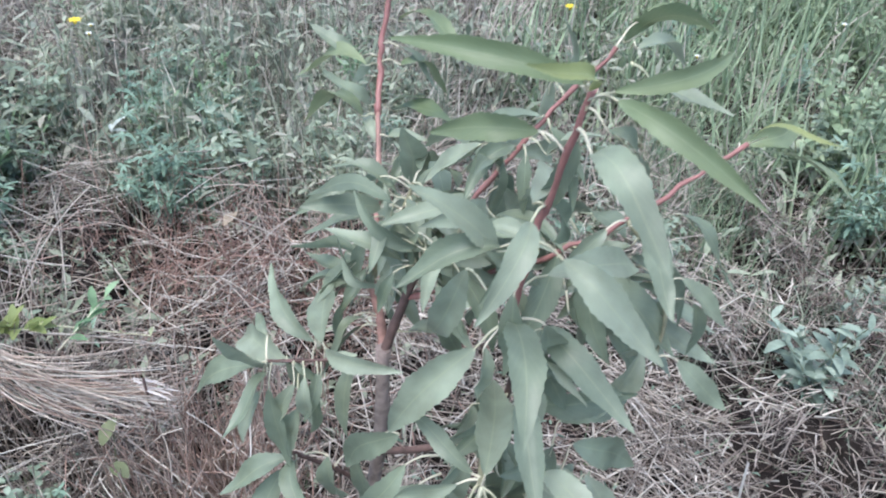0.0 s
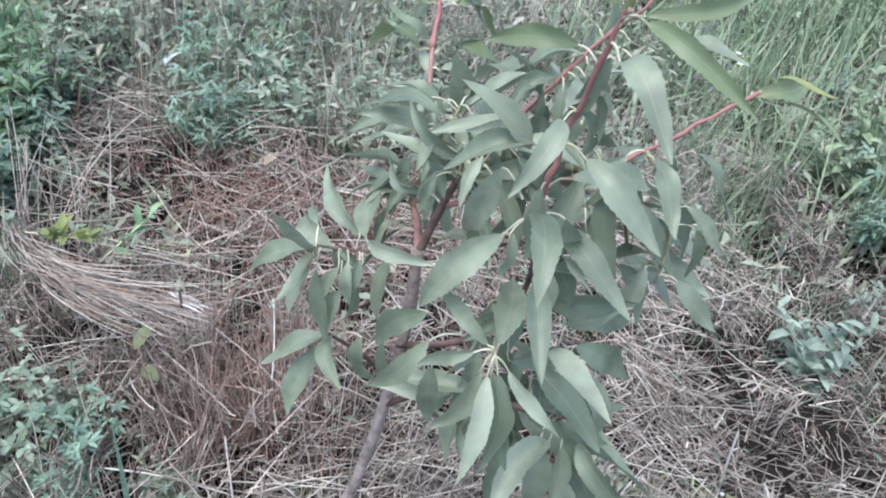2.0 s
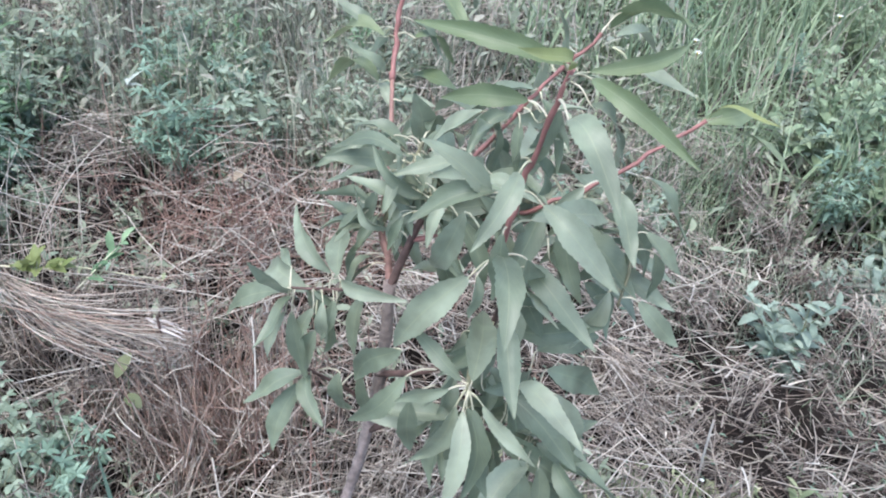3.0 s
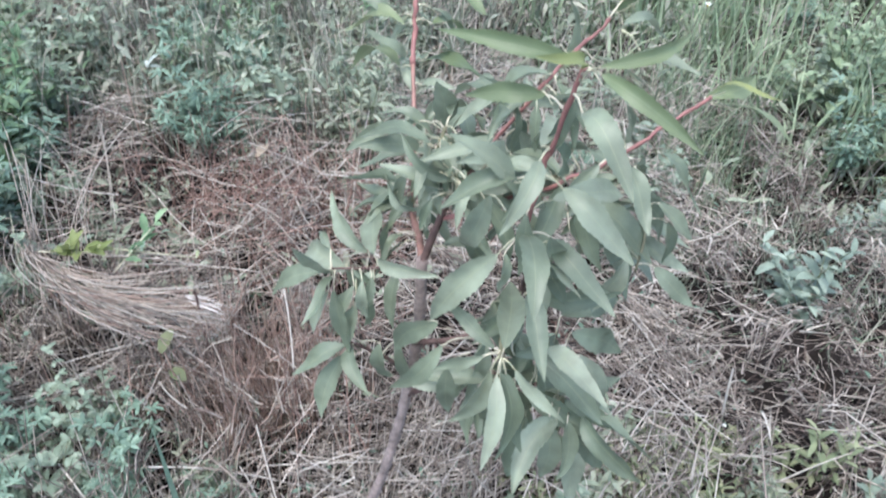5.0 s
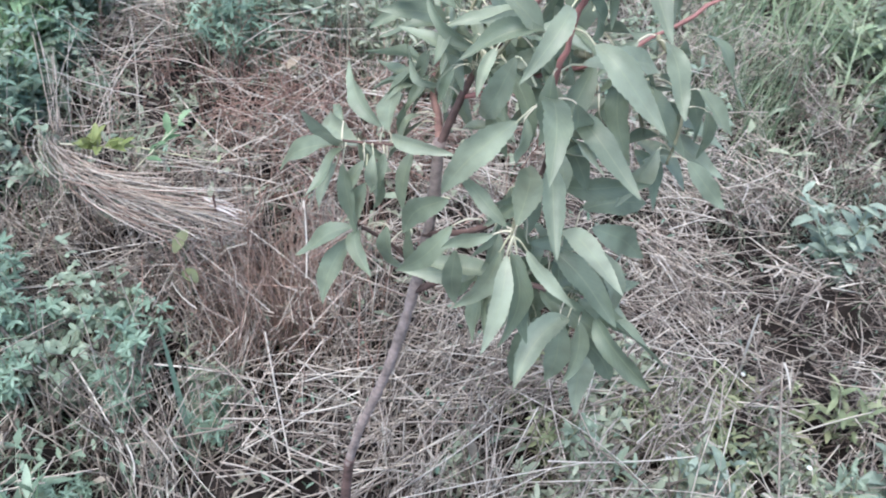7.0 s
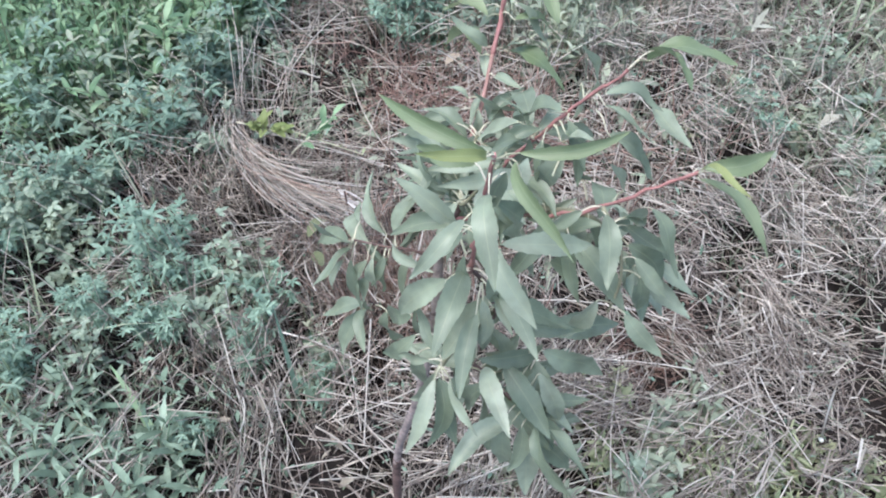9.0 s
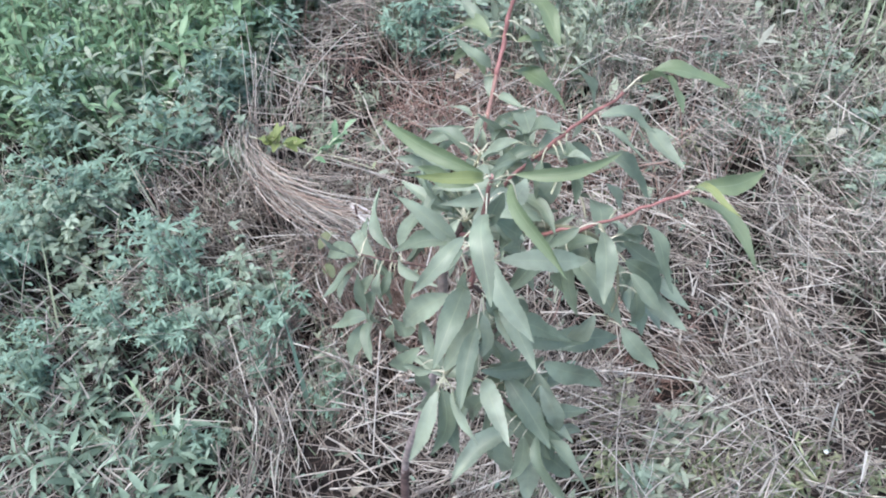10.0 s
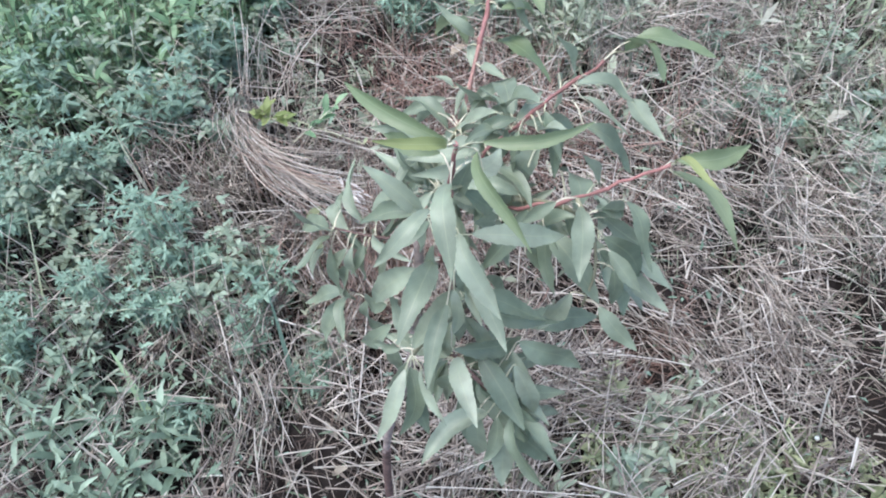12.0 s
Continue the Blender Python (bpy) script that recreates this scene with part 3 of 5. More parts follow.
x, y = scatter(420, -0.1, 0.2, 1.13, 1.45, lambda x, y: np.exp(-(((x - 0.045) / 0.05) ** 2 + ((y - 1.28) / 0.05) ** 2)))
standing("grass_tuft", "small tuft of fresh green grass", "grass", x, y, GRASS, (0.08, 0.20), (0.002, 0.005), 0.45, 4, True, 0.9)


x, y = scatter(2200, -0.42, -0.02, 0.16, 0.60, lambda x, y: np.exp(-(((x + 0.22) / 0.10) ** 2 + ((y - 0.38) / 0.11) ** 2)))
standing("tan_thicket", "reddish tan stems standing close beside the sheaf", "dry grass", x, y, STRAW_LIGHT, (0.12, 0.27), (0.0014, 0.0030), 0.2, 4, False, 0.25)


# ---- sheaf of bent straw ----
rng = np.random.default_rng(21)
PINK_STRAW = organic("pinkish_straw", [(0.0, (0.38, 0.30, 0.24)), (0.5, (0.58, 0.475, 0.39)), (1.0, (0.76, 0.66, 0.57))], 0.65, 0.15, 50, 0.2)
WHITE_STRAW = organic("bleached_straw", [(0.0, (0.46, 0.41, 0.37)), (1.0, (0.64, 0.59, 0.54))], 0.6, 0.2, 50, 0.1)


def straw_sheaf():
    top = thing("straw_sheaf", "flattened sheaf of pale bent straw lying across the stubble", "straw")

    def bow(u):
        """The bowed line along which the sheaf lies."""
        x = (1 - u) ** 2 * -0.947 + 2 * u * (1 - u) * -0.546 + u * u * -0.312
        y = (1 - u) ** 2 * 0.583 + 2 * u * (1 - u) * 0.208 + u * u * 0.396
        return x, y

    def rise(u):
        """Its height over the ground."""
        return max(0.03, (1 - u) ** 2 * 0.04 + 2 * u * (1 - u) * 0.295 + u * u * 0.205)

    for k in range(200):
        u0 = rng.uniform(-0.02, 0.8)
        u1 = min(1.04, u0 + rng.uniform(0.15, 0.65))
        (xa, ya), (xb, yb), (xm, ym) = bow(u0), bow(u1), bow((u0 + u1) / 2)
        start, end = math.atan2(ym - ya, xm - xa), math.atan2(yb - ym, xb - xm)
        first, turn = start - (end - start) / 2, 2 * (end - start)
        reach = math.hypot(xm - xa, ym - ya) + math.hypot(xb - xm, yb - ym)
        off = rng.normal(0.008, 0.016) * (1.2 - 0.6 * u0)
        base = np.array([[xa + 0.3 * off, ya + off, rise(u0) + rng.uniform(-0.04, 0.02)]])
        climb = math.atan2(rise((u0 + u1) / 2) - rise(u0), reach / 2)
        sink = 2 * (math.atan2(rise(u1) - rise((u0 + u1) / 2), reach / 2) - climb)
        v, q = strands(base, np.array([first + rng.normal(0, 0.15)]), np.array([climb - sink / 4 + rng.normal(0, 0.09)]), np.array([sink + rng.normal(0, 0.1)]), np.array([turn + rng.normal(0, 0.2)]), np.array([reach]),
                       np.array([rng.uniform(0.0010, 0.0026)]), 6)
        part("stalk", mesh_of("stalk", v, q, (PINK_STRAW, STRAW, STRAW_PALE, STRAW_LIGHT, PINK_STRAW, STRAW_GREY, STRAW_LIGHT)[k % 7]), top)
    for k in range(70):
        x, y = bow(rng.uniform(0.05, 0.9))
        base = np.array([[x + rng.normal(0, 0.02), y + rng.normal(0.0, 0.035), 0.015]])
        v, q = strands(base, rng.normal(-0.6, 0.8, 1), rng.normal(1.15, 0.2, 1), rng.normal(-1.0, 0.3, 1), rng.normal(0, 0.3, 1), rng.uniform(0.14, 0.24, 1), rng.uniform(0.0014, 0.0028, 1), 4)
        part("bent_stem", mesh_of("bent_stem", v, q, STRAW), top)
    for k in range(26):
        base = np.array([[-0.80 + rng.normal(0, 0.035), 0.50 + rng.normal(0, 0.035), 0.01]])
        v, q = strands(base, rng.normal(1.9, 0.5, 1), rng.normal(1.25, 0.15, 1), rng.normal(-0.25, 0.3, 1), rng.normal(0, 0.3, 1), rng.uniform(0.16, 0.34, 1), rng.uniform(0.0012, 0.0026, 1), 4)
        part("upright_stem", mesh_of("upright_stem", v, q, (PINK_STRAW, STRAW_PALE)[k % 2]), top)
    # the crushed light end and the dark stub beside it
    for k in range(14):
        base = np.array([[-0.348 + rng.normal(0, 0.02), 0.388 + rng.normal(0, 0.012), 0.20 + 0.025 * rng.random()]])
        v, q = strands(base, rng.normal(0.05, 0.2, 1), rng.normal(-0.05, 0.15, 1), rng.normal(-0.3, 0.2, 1), rng.normal(0, 0.2, 1), rng.uniform(0.03, 0.07, 1), rng.uniform(0.002, 0.005, 1), 3, leaf_width, False)
        part("crushed_straw", mesh_of("crushed_straw", v, q, WHITE_STRAW), top, "bleached crushed straw end")
    v, q = strands(np.array([[-0.33, 0.375, 0.02]]), np.array([1.2]), np.array([1.5]), np.array([0.1]), np.array([0.0]), np.array([0.235]), np.array([0.007]), 4)
    part("stub", mesh_of("stub", v, q, BARK_DARK), top, "dark broken stem stub")


straw_sheaf()


# ---- weeds ----
rng = np.random.default_rng(22)
def leaflet(points, heads, lifts, lengths, widths, bend=-0.5):
    n = len(points)
    return strands(points, heads, lifts, np.full(n, bend) + rng.normal(0, 0.25, n), rng.normal(0, 0.15, n), lengths, widths, 3, leaf_width, False, 0.35)


def clover_plant(stems, height, spread, leaf, material, fingers=5, ratio=0.27, nodes=12):
    """A bushy plant: thin stems, at each node three round or five narrow leaflets on a short stalk."""
    all_stems, leaf_parts = [], []
    for s in range(stems):
        stem_parts = []
        head = rng.uniform(0, 2 * np.pi)
        lift = np.pi / 2 - abs(rng.normal(0, spread))
        length = height * rng.uniform(0.65, 1.1)
        bend = -abs(rng.normal(0, 0.35))
        base = np.array([[rng.normal(0, 0.012), rng.normal(0, 0.012), 0]])
        stem_parts.append(strands(base, np.array([head]), np.array([lift]), np.array([bend]), np.array([0.2]), np.array([length]), np.array([0.0024]), 6))
        p = base[0].copy()
        for k in range(nodes * 3):
            f = k / (nodes * 3)
            e = lift + bend * f
            p = p + np.array([np.cos(e) * np.cos(head + 0.2 * f), np.cos(e) * np.sin(head + 0.2 * f), np.sin(e)]) * length / (nodes * 3)
            if k % 3 or f < 0.22:
                continue
            out = rng.uniform(0, 2 * np.pi)
            size = leaf * rng.uniform(0.7, 1.15) * (1.15 - 0.5 * abs(f - 0.6))
            hub = p + np.array([np.cos(out), np.sin(out), 0.5]) * size * 0.6
            stem_parts.append(strands(p[None, :], np.array([out]), np.array([0.46]), np.array([0.0]), np.array([0.0]), np.array([size * 0.67]), np.array([0.001]), 1))
            h = out + np.linspace(-1.9, 1.9, fingers) * (1.0 if fingers > 3 else 0.75) + rng.normal(0, 0.2, fingers)
            leaf_parts.append(leaflet(np.repeat(hub[None, :], fingers, 0), h, rng.normal(0.2, 0.25, fingers), size * (1.05 - 0.35 * np.abs(np.linspace(-1, 1, fingers))) * rng.uniform(0.85, 1.1, fingers), np.full(fingers, size * ratio)))
        all_stems.append(merged(stem_parts))
    return all_stems, merged(leaf_parts), material


def broad_plant(stems, height, spread, leaf, material, ratio=0.3, nodes=8):
    """An upright weed with single lance-shaped leaves up its stems."""
    stem_parts, leaf_parts = [], []
    for s in range(stems):
        head = rng.uniform(0, 2 * np.pi)
        lift = np.pi / 2 - abs(rng.normal(0, spread))
        length = height * rng.uniform(0.6, 1.1)
        base = np.array([[rng.normal(0, 0.015), rng.normal(0, 0.015), 0]])
        stem_parts.append(strands(base, np.array([head]), np.array([lift]), np.array([-0.2]), np.array([0.1]), np.array([length]), np.array([0.003]), 5))
        f = np.linspace(0.2, 1.0, nodes)
        e = lift - 0.1 * f
        pts = base + np.stack([np.cos(e) * np.cos(head) * length * f, np.cos(e) * np.sin(head) * length * f, np.sin(e) * length * f], 1)
        pts = np.repeat(pts, 2, 0)
        m = len(pts)
        h = rng.uniform(0, 6.28) + np.arange(m) * 2.4 + rng.normal(0, 0.3, m)
        size = leaf * rng.uniform(0.6, 1.1, m) * np.repeat(1.1 - 0.6 * f**2, 2)
        leaf_parts.append(leaflet(pts, h, rng.normal(0.45, 0.3, m) + np.repeat(0.5 * f**3, 2), size, size * ratio, -0.9))
    return stem_parts, merged(leaf_parts), material


def plant(name, label, category, group, shape, x, y, turn=0.0, scale=1.0, stem_material=None, each_leaf=False):
    stems, (lv, lq), material = shape
    top = thing(name, label, category, group)
    for sv, sq in stems:
        part("stem", mesh_of("stem", sv, sq, stem_material or WEED_STEM), top)
    if each_leaf:
        for k in range(len(lv) // 12):
            part("leaf", mesh_of("leaf", lv[12 * k : 12 * k + 12], lq[6 * k : 6 * k + 6] - 12 * k, material), top)
    else:
        part("foliage", mesh_of("foliage", lv, lq, material), top)
    top.matrix_basis = Matrix.Translation((x, y, float(terrain(x, y)) - 0.004)) @ Matrix.Rotation(turn, 4, "Z") @ Matrix.Scale(scale, 4)
    return top


def sow(protos, spots, low=0.75, high=1.2):
    """Copies of the given plants at the spots."""
    for x, y in spots:
        ob = protos[int(rng.integers(len(protos)))]
        size = float(rng.uniform(low, high))
        made = copy_thing(ob, Matrix.Identity(4))
        made.matrix_basis = (Matrix.Translation((float(x), float(y), float(terrain(x, y)) - 0.004)) @ Matrix.Rotation(float(rng.uniform(0, 6.28)), 4, "Z")
                             @ Matrix.Rotation(float(rng.normal(0, 0.12)), 4, "X") @ Matrix.Scale(size, 4))


CLOVER = "bushy blue-green clover-like weed with small leaflets"
clovers = [plant("clover_plant", CLOVER, "weed", "clover among the dry grass", clover_plant(s, h, 0.42, l, m, k, r), x, y)
           for s, h, l, m, k, r, x, y in ((7, 0.24, 0.024, PALE_CLOVER, 3, 0.48, -0.47, 0.09), (6, 0.20, 0.024, ALFALFA, 5, 0.27, -0.37, 0.17), (7, 0.29, 0.030, ALFALFA, 5, 0.25, -0.66, 0.10), (6, 0.22, 0.027, PALE_CLOVER, 3, 0.46, -0.80, 0.02))]
x, y = scatter(270, -1.75, -0.3, -0.55, 1.25, lambda x, y: lush_west(x, y) * (0.12 + 0.3 * step(-0.5, -0.75, x) + 0.4 * step(0.35, 0.7, patchy(x, y, 1.9))) * (1 - 0.6 * step(-0.85, -0.6, x) * step(0.4, 0.2, y)))
sow(clovers, zip(x, y), 0.55, 1.3)
sow(clovers, ((-0.52, 0.02), (-0.56, 0.14), (-0.45, 0.20)), 0.7, 1.0)
sow(clovers, ((-0.24, 0.21), (-0.31, -0.10)), 0.45, 0.6)

BROAD = "upright green weed with lance-shaped leaves"
broads = [plant("leafy_weed", BROAD, "weed", "leafy weeds in the grass", broad_plant(s, h, 0.3, l, WEED), x, y)
          for s, h, l, x, y in ((4, 0.30, 0.055, -1.25, 0.62), (5, 0.24, 0.045, -0.95, 1.25), (3, 0.34, 0.06, -1.40, 0.40))]
GREYS = "grey-green upright weed with narrow soft leaves"
greys = [plant("grey_leaf_weed", GREYS, "weed", "leafy weeds in the grass", broad_plant(s, h, 0.4, l, GREY_WEED, r, 7), x, y)
         for s, h, l, r, x, y in ((6, 0.26, 0.065, 0.24, -0.78, 1.40), (7, 0.22, 0.05, 0.32, -0.62, 1.52), (5, 0.28, 0.07, 0.20, -1.02, 1.50))]
x, y = scatter(260, -2.0, -0.85, 0.1, 1.3, lambda x, y: lush_west(x, y) * 0.6 * step(-0.1, 0.3, -x - 0.95))
sow(broads + broads + greys[1:2], zip(x, y), 0.95, 1.5)
x, y = scatter(620, -1.8, 0.0, 1.0, 2.1, lambda x, y: mid_weeds(x, y) * step(0.15, 0.65, patchy(x, y, 1.1)) * 0.7)
sow(greys + greys + clovers[:2] + broads[1:2], zip(x, y), 0.65, 1.2)
x, y = scatter(300, -0.2, 1.7, 1.2, 3.4, lambda x, y: lush_east(x, y) * 0.3 * step(0.1, 0.7, x + 0.2))
sow(greys + clovers[2:], zip(x, y), 0.7, 1.15)
x, y = scatter(50, 0.84, 1.4, 1.3, 3.2, lambda x, y: 0.7 + 0 * x)
sow(greys, zip(x, y), 0.8, 1.2)
LEAFY = "pale green bushy meadow weed with rounded leaves"
leafies = [plant("meadow_weed", LEAFY, "weed", "leafy weeds in the grass", broad_plant(s, h, 0.35, l, MEADOW_GREEN, r, 8), x, y)
           for s, h, l, r, x, y in ((7, 0.32, 0.05, 0.5, 0.80, 1.75), (6, 0.28, 0.045, 0.55, 0.92, 2.05))]
x, y = scatter(70, 0.55, 1.35, 1.55, 3.3, lambda x, y: 0.25 + 0.6 * step(0.65, 0.85, x))
sow(leafies, zip(x, y), 0.75, 1.25)
x, y = scatter(60, -2.0, 0.5, 1.9, 3.4, lambda x, y: 0.4 + 0 * x)
sow(broads + greys, zip(x, y), 0.6, 1.1)

sow(clovers[2:3], ((-0.74, 1.03), (-0.69, 1.07), (-0.78, 1.08)), 0.8, 1.05)
sow(clovers[1:2], ((0.02, 1.22), (0.07, 1.32), (-0.12, 1.42), (0.14, 1.26)), 0.5, 0.7)
sow(clovers[2:3] + clovers[:1], ((-0.98, 1.28), (-1.05, 1.36), (-0.80, 1.32), (-0.62, 1.38)), 0.75, 1.05)
sow(clovers[1:2], ((-0.175, 0.135), (-0.36, 0.105), (-0.33, 0.07)), 0.6, 0.7)
sow(clovers[1:3], ((-0.52, 0.0), (-0.56, 0.135), (-0.67, -0.05)), 0.65, 0.85)
sow(greys[:1], ((-0.21, 0.155),), 0.7, 0.75)
NARROW = "small blue-green weed with long narrow leaves"
narrows = [plant("narrow_leaf_weed", NARROW, "weed", "leafy weeds in the grass", broad_plant(4, 0.13, 0.55, 0.052, NARROW_GREEN, 0.19, 5), -0.36, -0.22, each_leaf=True)]
sow(narrows, ((-0.27, -0.30), (-0.43, -0.33), (-0.52, -0.28), (-0.47, -0.20)), 0.85, 1.2)
spreads = [plant("narrow_leaf_weed", NARROW, "weed", "leafy weeds in the grass", broad_plant(3, 0.13, 0.6, 0.075, NARROW_GREEN, 0.24, 5), -0.33, -0.18, each_leaf=True)]
sow(spreads, ((-0.335, -0.30), (-0.30, -0.20), (-0.455, -0.32), (-0.20, -0.19), (-0.52, -0.22), (-0.38, -0.27)), 0.8, 1.15)
sow(clovers, ((-0.56, -0.12), (-0.62, -0.22), (-0.66, -0.06)), 0.6, 0.9)

BUSH = "low bushy grey-green weed on the straw"
rosettes = [plant("bushy_weed", BUSH, "weed", "low weeds in the straw", broad_plant(s, h, 0.42, l, BUSH_GREEN, 0.42, 6), x, y)
            for s, h, l, x, y in ((6, 0.20, 0.062, 0.705, 0.965), (6, 0.20, 0.062, 0.84, 0.47))]
sow(rosettes, ((0.785, 1.257), (0.75, 1.10), (0.552, 0.338), (0.88, 0.55), (0.86, 0.40), (0.90, 1.42), (0.88, 1.28)), 0.6, 0.85)
sow(greys, ((-0.80, 0.66), (-0.70, 0.62), (-0.87, 0.72), (-0.66, 0.74), (-0.76, 0.80), (-0.92, 0.80)), 0.35, 0.6)

SPRIG = "small pale green seedling with narrow leaves"
sprigs = [plant("pale_seedling", SPRIG, "weed", "seedlings in the straw", broad_plant(s, h, 0.45, l, PALE_WEED, 0.28, 5), x, y)
          for s, h, l, x, y in ((3, 0.10, 0.035, 0.52, 0.42), (4, 0.13, 0.042, 0.60, 0.34), (2, 0.09, 0.03, 0.70, 0.55))]
x, y = scatter(45, 0.28, 0.95, 0.12, 0.62, lambda x, y: 0.15 + 0.7 * patchy(x, y, 1.8))
sow(sprigs, zip(x, y), 0.6, 1.1)
sow(sprigs, ((0.30, 0.36), (0.34, 0.28), (0.65, 0.50), (0.27, 0.42), (0.24, 0.36), (0.62, 0.36)), 0.8, 1.2)
CLUMP = "dense yellowish green clump of narrow young leaves"
clumps = [plant("seedling_clump", CLUMP, "weed", "seedlings in the straw", broad_plant(7, 0.10, 0.6, 0.040, PALE_WEED, 0.22, 5), 0.435, 0.425)]
sow(clumps, ((0.455, 0.405), (0.555, 0.53), (0.535, 0.425), (0.50, 0.40), (0.34, 0.31), (0.575, 0.55)), 0.75, 1.1)
TEAL = "small teal-green weed with notched leaves in the straw"
teals = [plant("teal_weed", TEAL, "weed", "low weeds in the straw", broad_plant(s, h, 0.45, l, m, r, 6), x, y)
         for s, h, l, m, r, x, y in ((6, 0.14, 0.040, PALE_CLOVER, 0.30, 0.63, 0.47), (4, 0.13, 0.045, GREY_WEED, 0.34, 0.58, 0.34), (4, 0.13, 0.05, GREY_WEED, 0.28, 0.40, 0.33))]
sow(teals, ((0.228, 0.214), (0.387, 0.495), (0.40, 0.48), (0.373, 0.403), (0.366, 0.33), (0.40, 0.25), (0.50, 0.29), (0.71, 0.38), (0.67, 0.49), (0.36, 0.20), (0.54, 0.22), (0.78, 0.42)), 0.75, 1.15)
sow(sprigs, ((0.61, 0.59), (0.74, 0.60), (0.70, 0.56), (0.48, 0.50)), 1.0, 1.4)
sow(teals[2:] + clovers[:1], ((-0.29, 0.20), (-0.43, 0.20)), 0.5, 0.7)
sow(greys[1:2] + clovers[:1] + rosettes[:1], ((0.16, 1.54), (0.25, 1.40), (0.35, 1.26), (0.10, 1.50), (0.27, 1.46), (0.32, 1.34), (0.20, 1.36), (0.38, 1.20)), 0.6, 0.95)
x, y = scatter(70, -0.7, 0.9, 0.6, 1.5, lambda x, y: 0.3 * patchy(x, y, 1.3))
sow(sprigs, zip(x, y), 0.5, 0.9)


def tiny_leaves(name, label, n, x0, x1, y0, y1, chance, material, size, high=0.09):
    x, y = scatter(n, x0, x1, y0, y1, chance)
    n = len(x)
    ln = rng.uniform(*size, n)
    v, q = strands(np.stack([x, y, terrain(x, y) + rng.uniform(0.01, high, n)], 1), rng.uniform(0, 6.28, n), rng.normal(0.35, 0.5, n), rng.normal(-0.5, 0.4, n), rng.normal(0, 0.3, n), ln, ln * rng.uniform(0.2, 0.45, n), 2, leaf_width, False)
    tagged(new(name, mesh_of(name, v, q, material)), label, "weeds", kind="stuff")


tiny_leaves("ground_weeds", "tiny grey-green weed leaves all through the straw", 9500, -1.5, 1.3, -0.5, 2.0, lambda x, y: 0.15 + 0.6 * patchy(x, y, 1.5) * (1 - np.minimum(1, red_patch(x, y))), ALFALFA, (0.008, 0.024))
tiny_leaves("pale_ground_weeds", "small pale green weed leaves in the straw", 1500, 0.15, 1.2, 0.0, 0.75, lambda x, y: patchy(x, y, 2.0) * step(-0.1, 0.25, x - 0.2 - 0.3 * (y - 0.3)) * step(0, 0.25, 0.72 - y), PALE_WEED, (0.007, 0.020))
tiny_leaves("small_leaves", "dull green small leaves low among the weeds", 1300, -0.9, 0.1, -0.5, 0.25, lambda x, y: step(0.0, -0.25, x + 0.4 * y) * (0.3 + 0.7 * patchy(x, y, 2.1)), NARROW_GREEN, (0.012, 0.035))
tiny_leaves("withered_weeds", "withered grey-green leaves caught in the reddish straw", 900, -1.0, 0.1, 0.35, 1.2, lambda x, y: 0.25 + 0.6 * patchy(x, y, 2.6), GREY_WEED, (0.02, 0.055))
tiny_leaves("dead_leaves", "dull brown dead leaves lying in the straw", 700, -0.9, 1.1, -0.3, 1.2, lambda x, y: 0.2 + 0.6 * patchy(x, y, 2.9), DULL_LEAF, (0.015, 0.045))
tiny_leaves("weed_clutter", "olive and tan leaves tangled between the tall weeds", 6800, -1.7, 0.35, 1.0, 2.4, lambda x, y: (0.35 + 0.6 * patchy(x, y, 1.6)) * (1 - 0.9 * step(-0.6, -0.3, x) * step(2.0, 1.7, y)), TANGLE, (0.025, 0.065), 0.20)
tiny_leaves("far_weeds", "mixed green weed leaves further off", 13000, -2.2, 2.0, 1.1, 4.0, lambda x, y: 0.3 + 0.6 * lush_east(x, y) + 0.1 * patchy(x, y), GREY_WEED, (0.02, 0.06))


def outskirts(x, y):
    return step(-0.45, 0.0, np.maximum(np.maximum(np.maximum(-1.95 - 0.55 * np.clip(y - 1.2, 0, 2) - x, x - 1.5 - 0.6 * np.clip(y - 1.2, 0, 2)), -0.95 - y), y - 4.6)) * (0.35 + 0.65 * patchy(x, y, 0.5))


def margin(x, y):
    """The ring between the close mat and the rough grass."""
    return step(0.0, 0.35, np.maximum(np.maximum(-1.5 - 0.3 * np.clip(y - 1.2, 0, 2) - x, x - 1.15 - 0.4 * np.clip(y - 1.2, 0, 2)), -0.45 - y)) * (1 - 0.8 * outskirts(x, y))


x, y = scatter(36000, -3.0, 3.0, -2.4, 3.4, margin)
litter("margin_litter", "flat matted dry grass round the close straw", x, y, STRAW_GREY, (0.05, 0.20), (0.002, 0.006), (-0.1, 0.3), (0.0, 0.05), 2, 0.5, True)
x, y = scatter(9000, -3.0, 3.0, -2.4, 3.4, margin)
standing("margin_grass", "short mixed grass round the close straw", "grass", x, y, GRASS, (0.05, 0.18), (0.002, 0.005), 0.6, 3, True, 0.9)
x, y = scatter(24000, -5.0, 5.0, -4.5, 5.0, outskirts)
litter("outer_litter", "dry grass matted over the orchard floor", x, y, STRAW_GREY, (0.10, 0.45), (0.004, 0.010), (-0.1, 0.6), (0.0, 0.09), 2, 0.5)
x, y = scatter(15000, -5.0, 5.0, -4.5, 5.0, outskirts)
standing("outer_grass", "rough mixed grass standing round about", "grass", x, y, GRASS, (0.12, 0.38), (0.003, 0.008), 0.4, 3, True, 0.8)


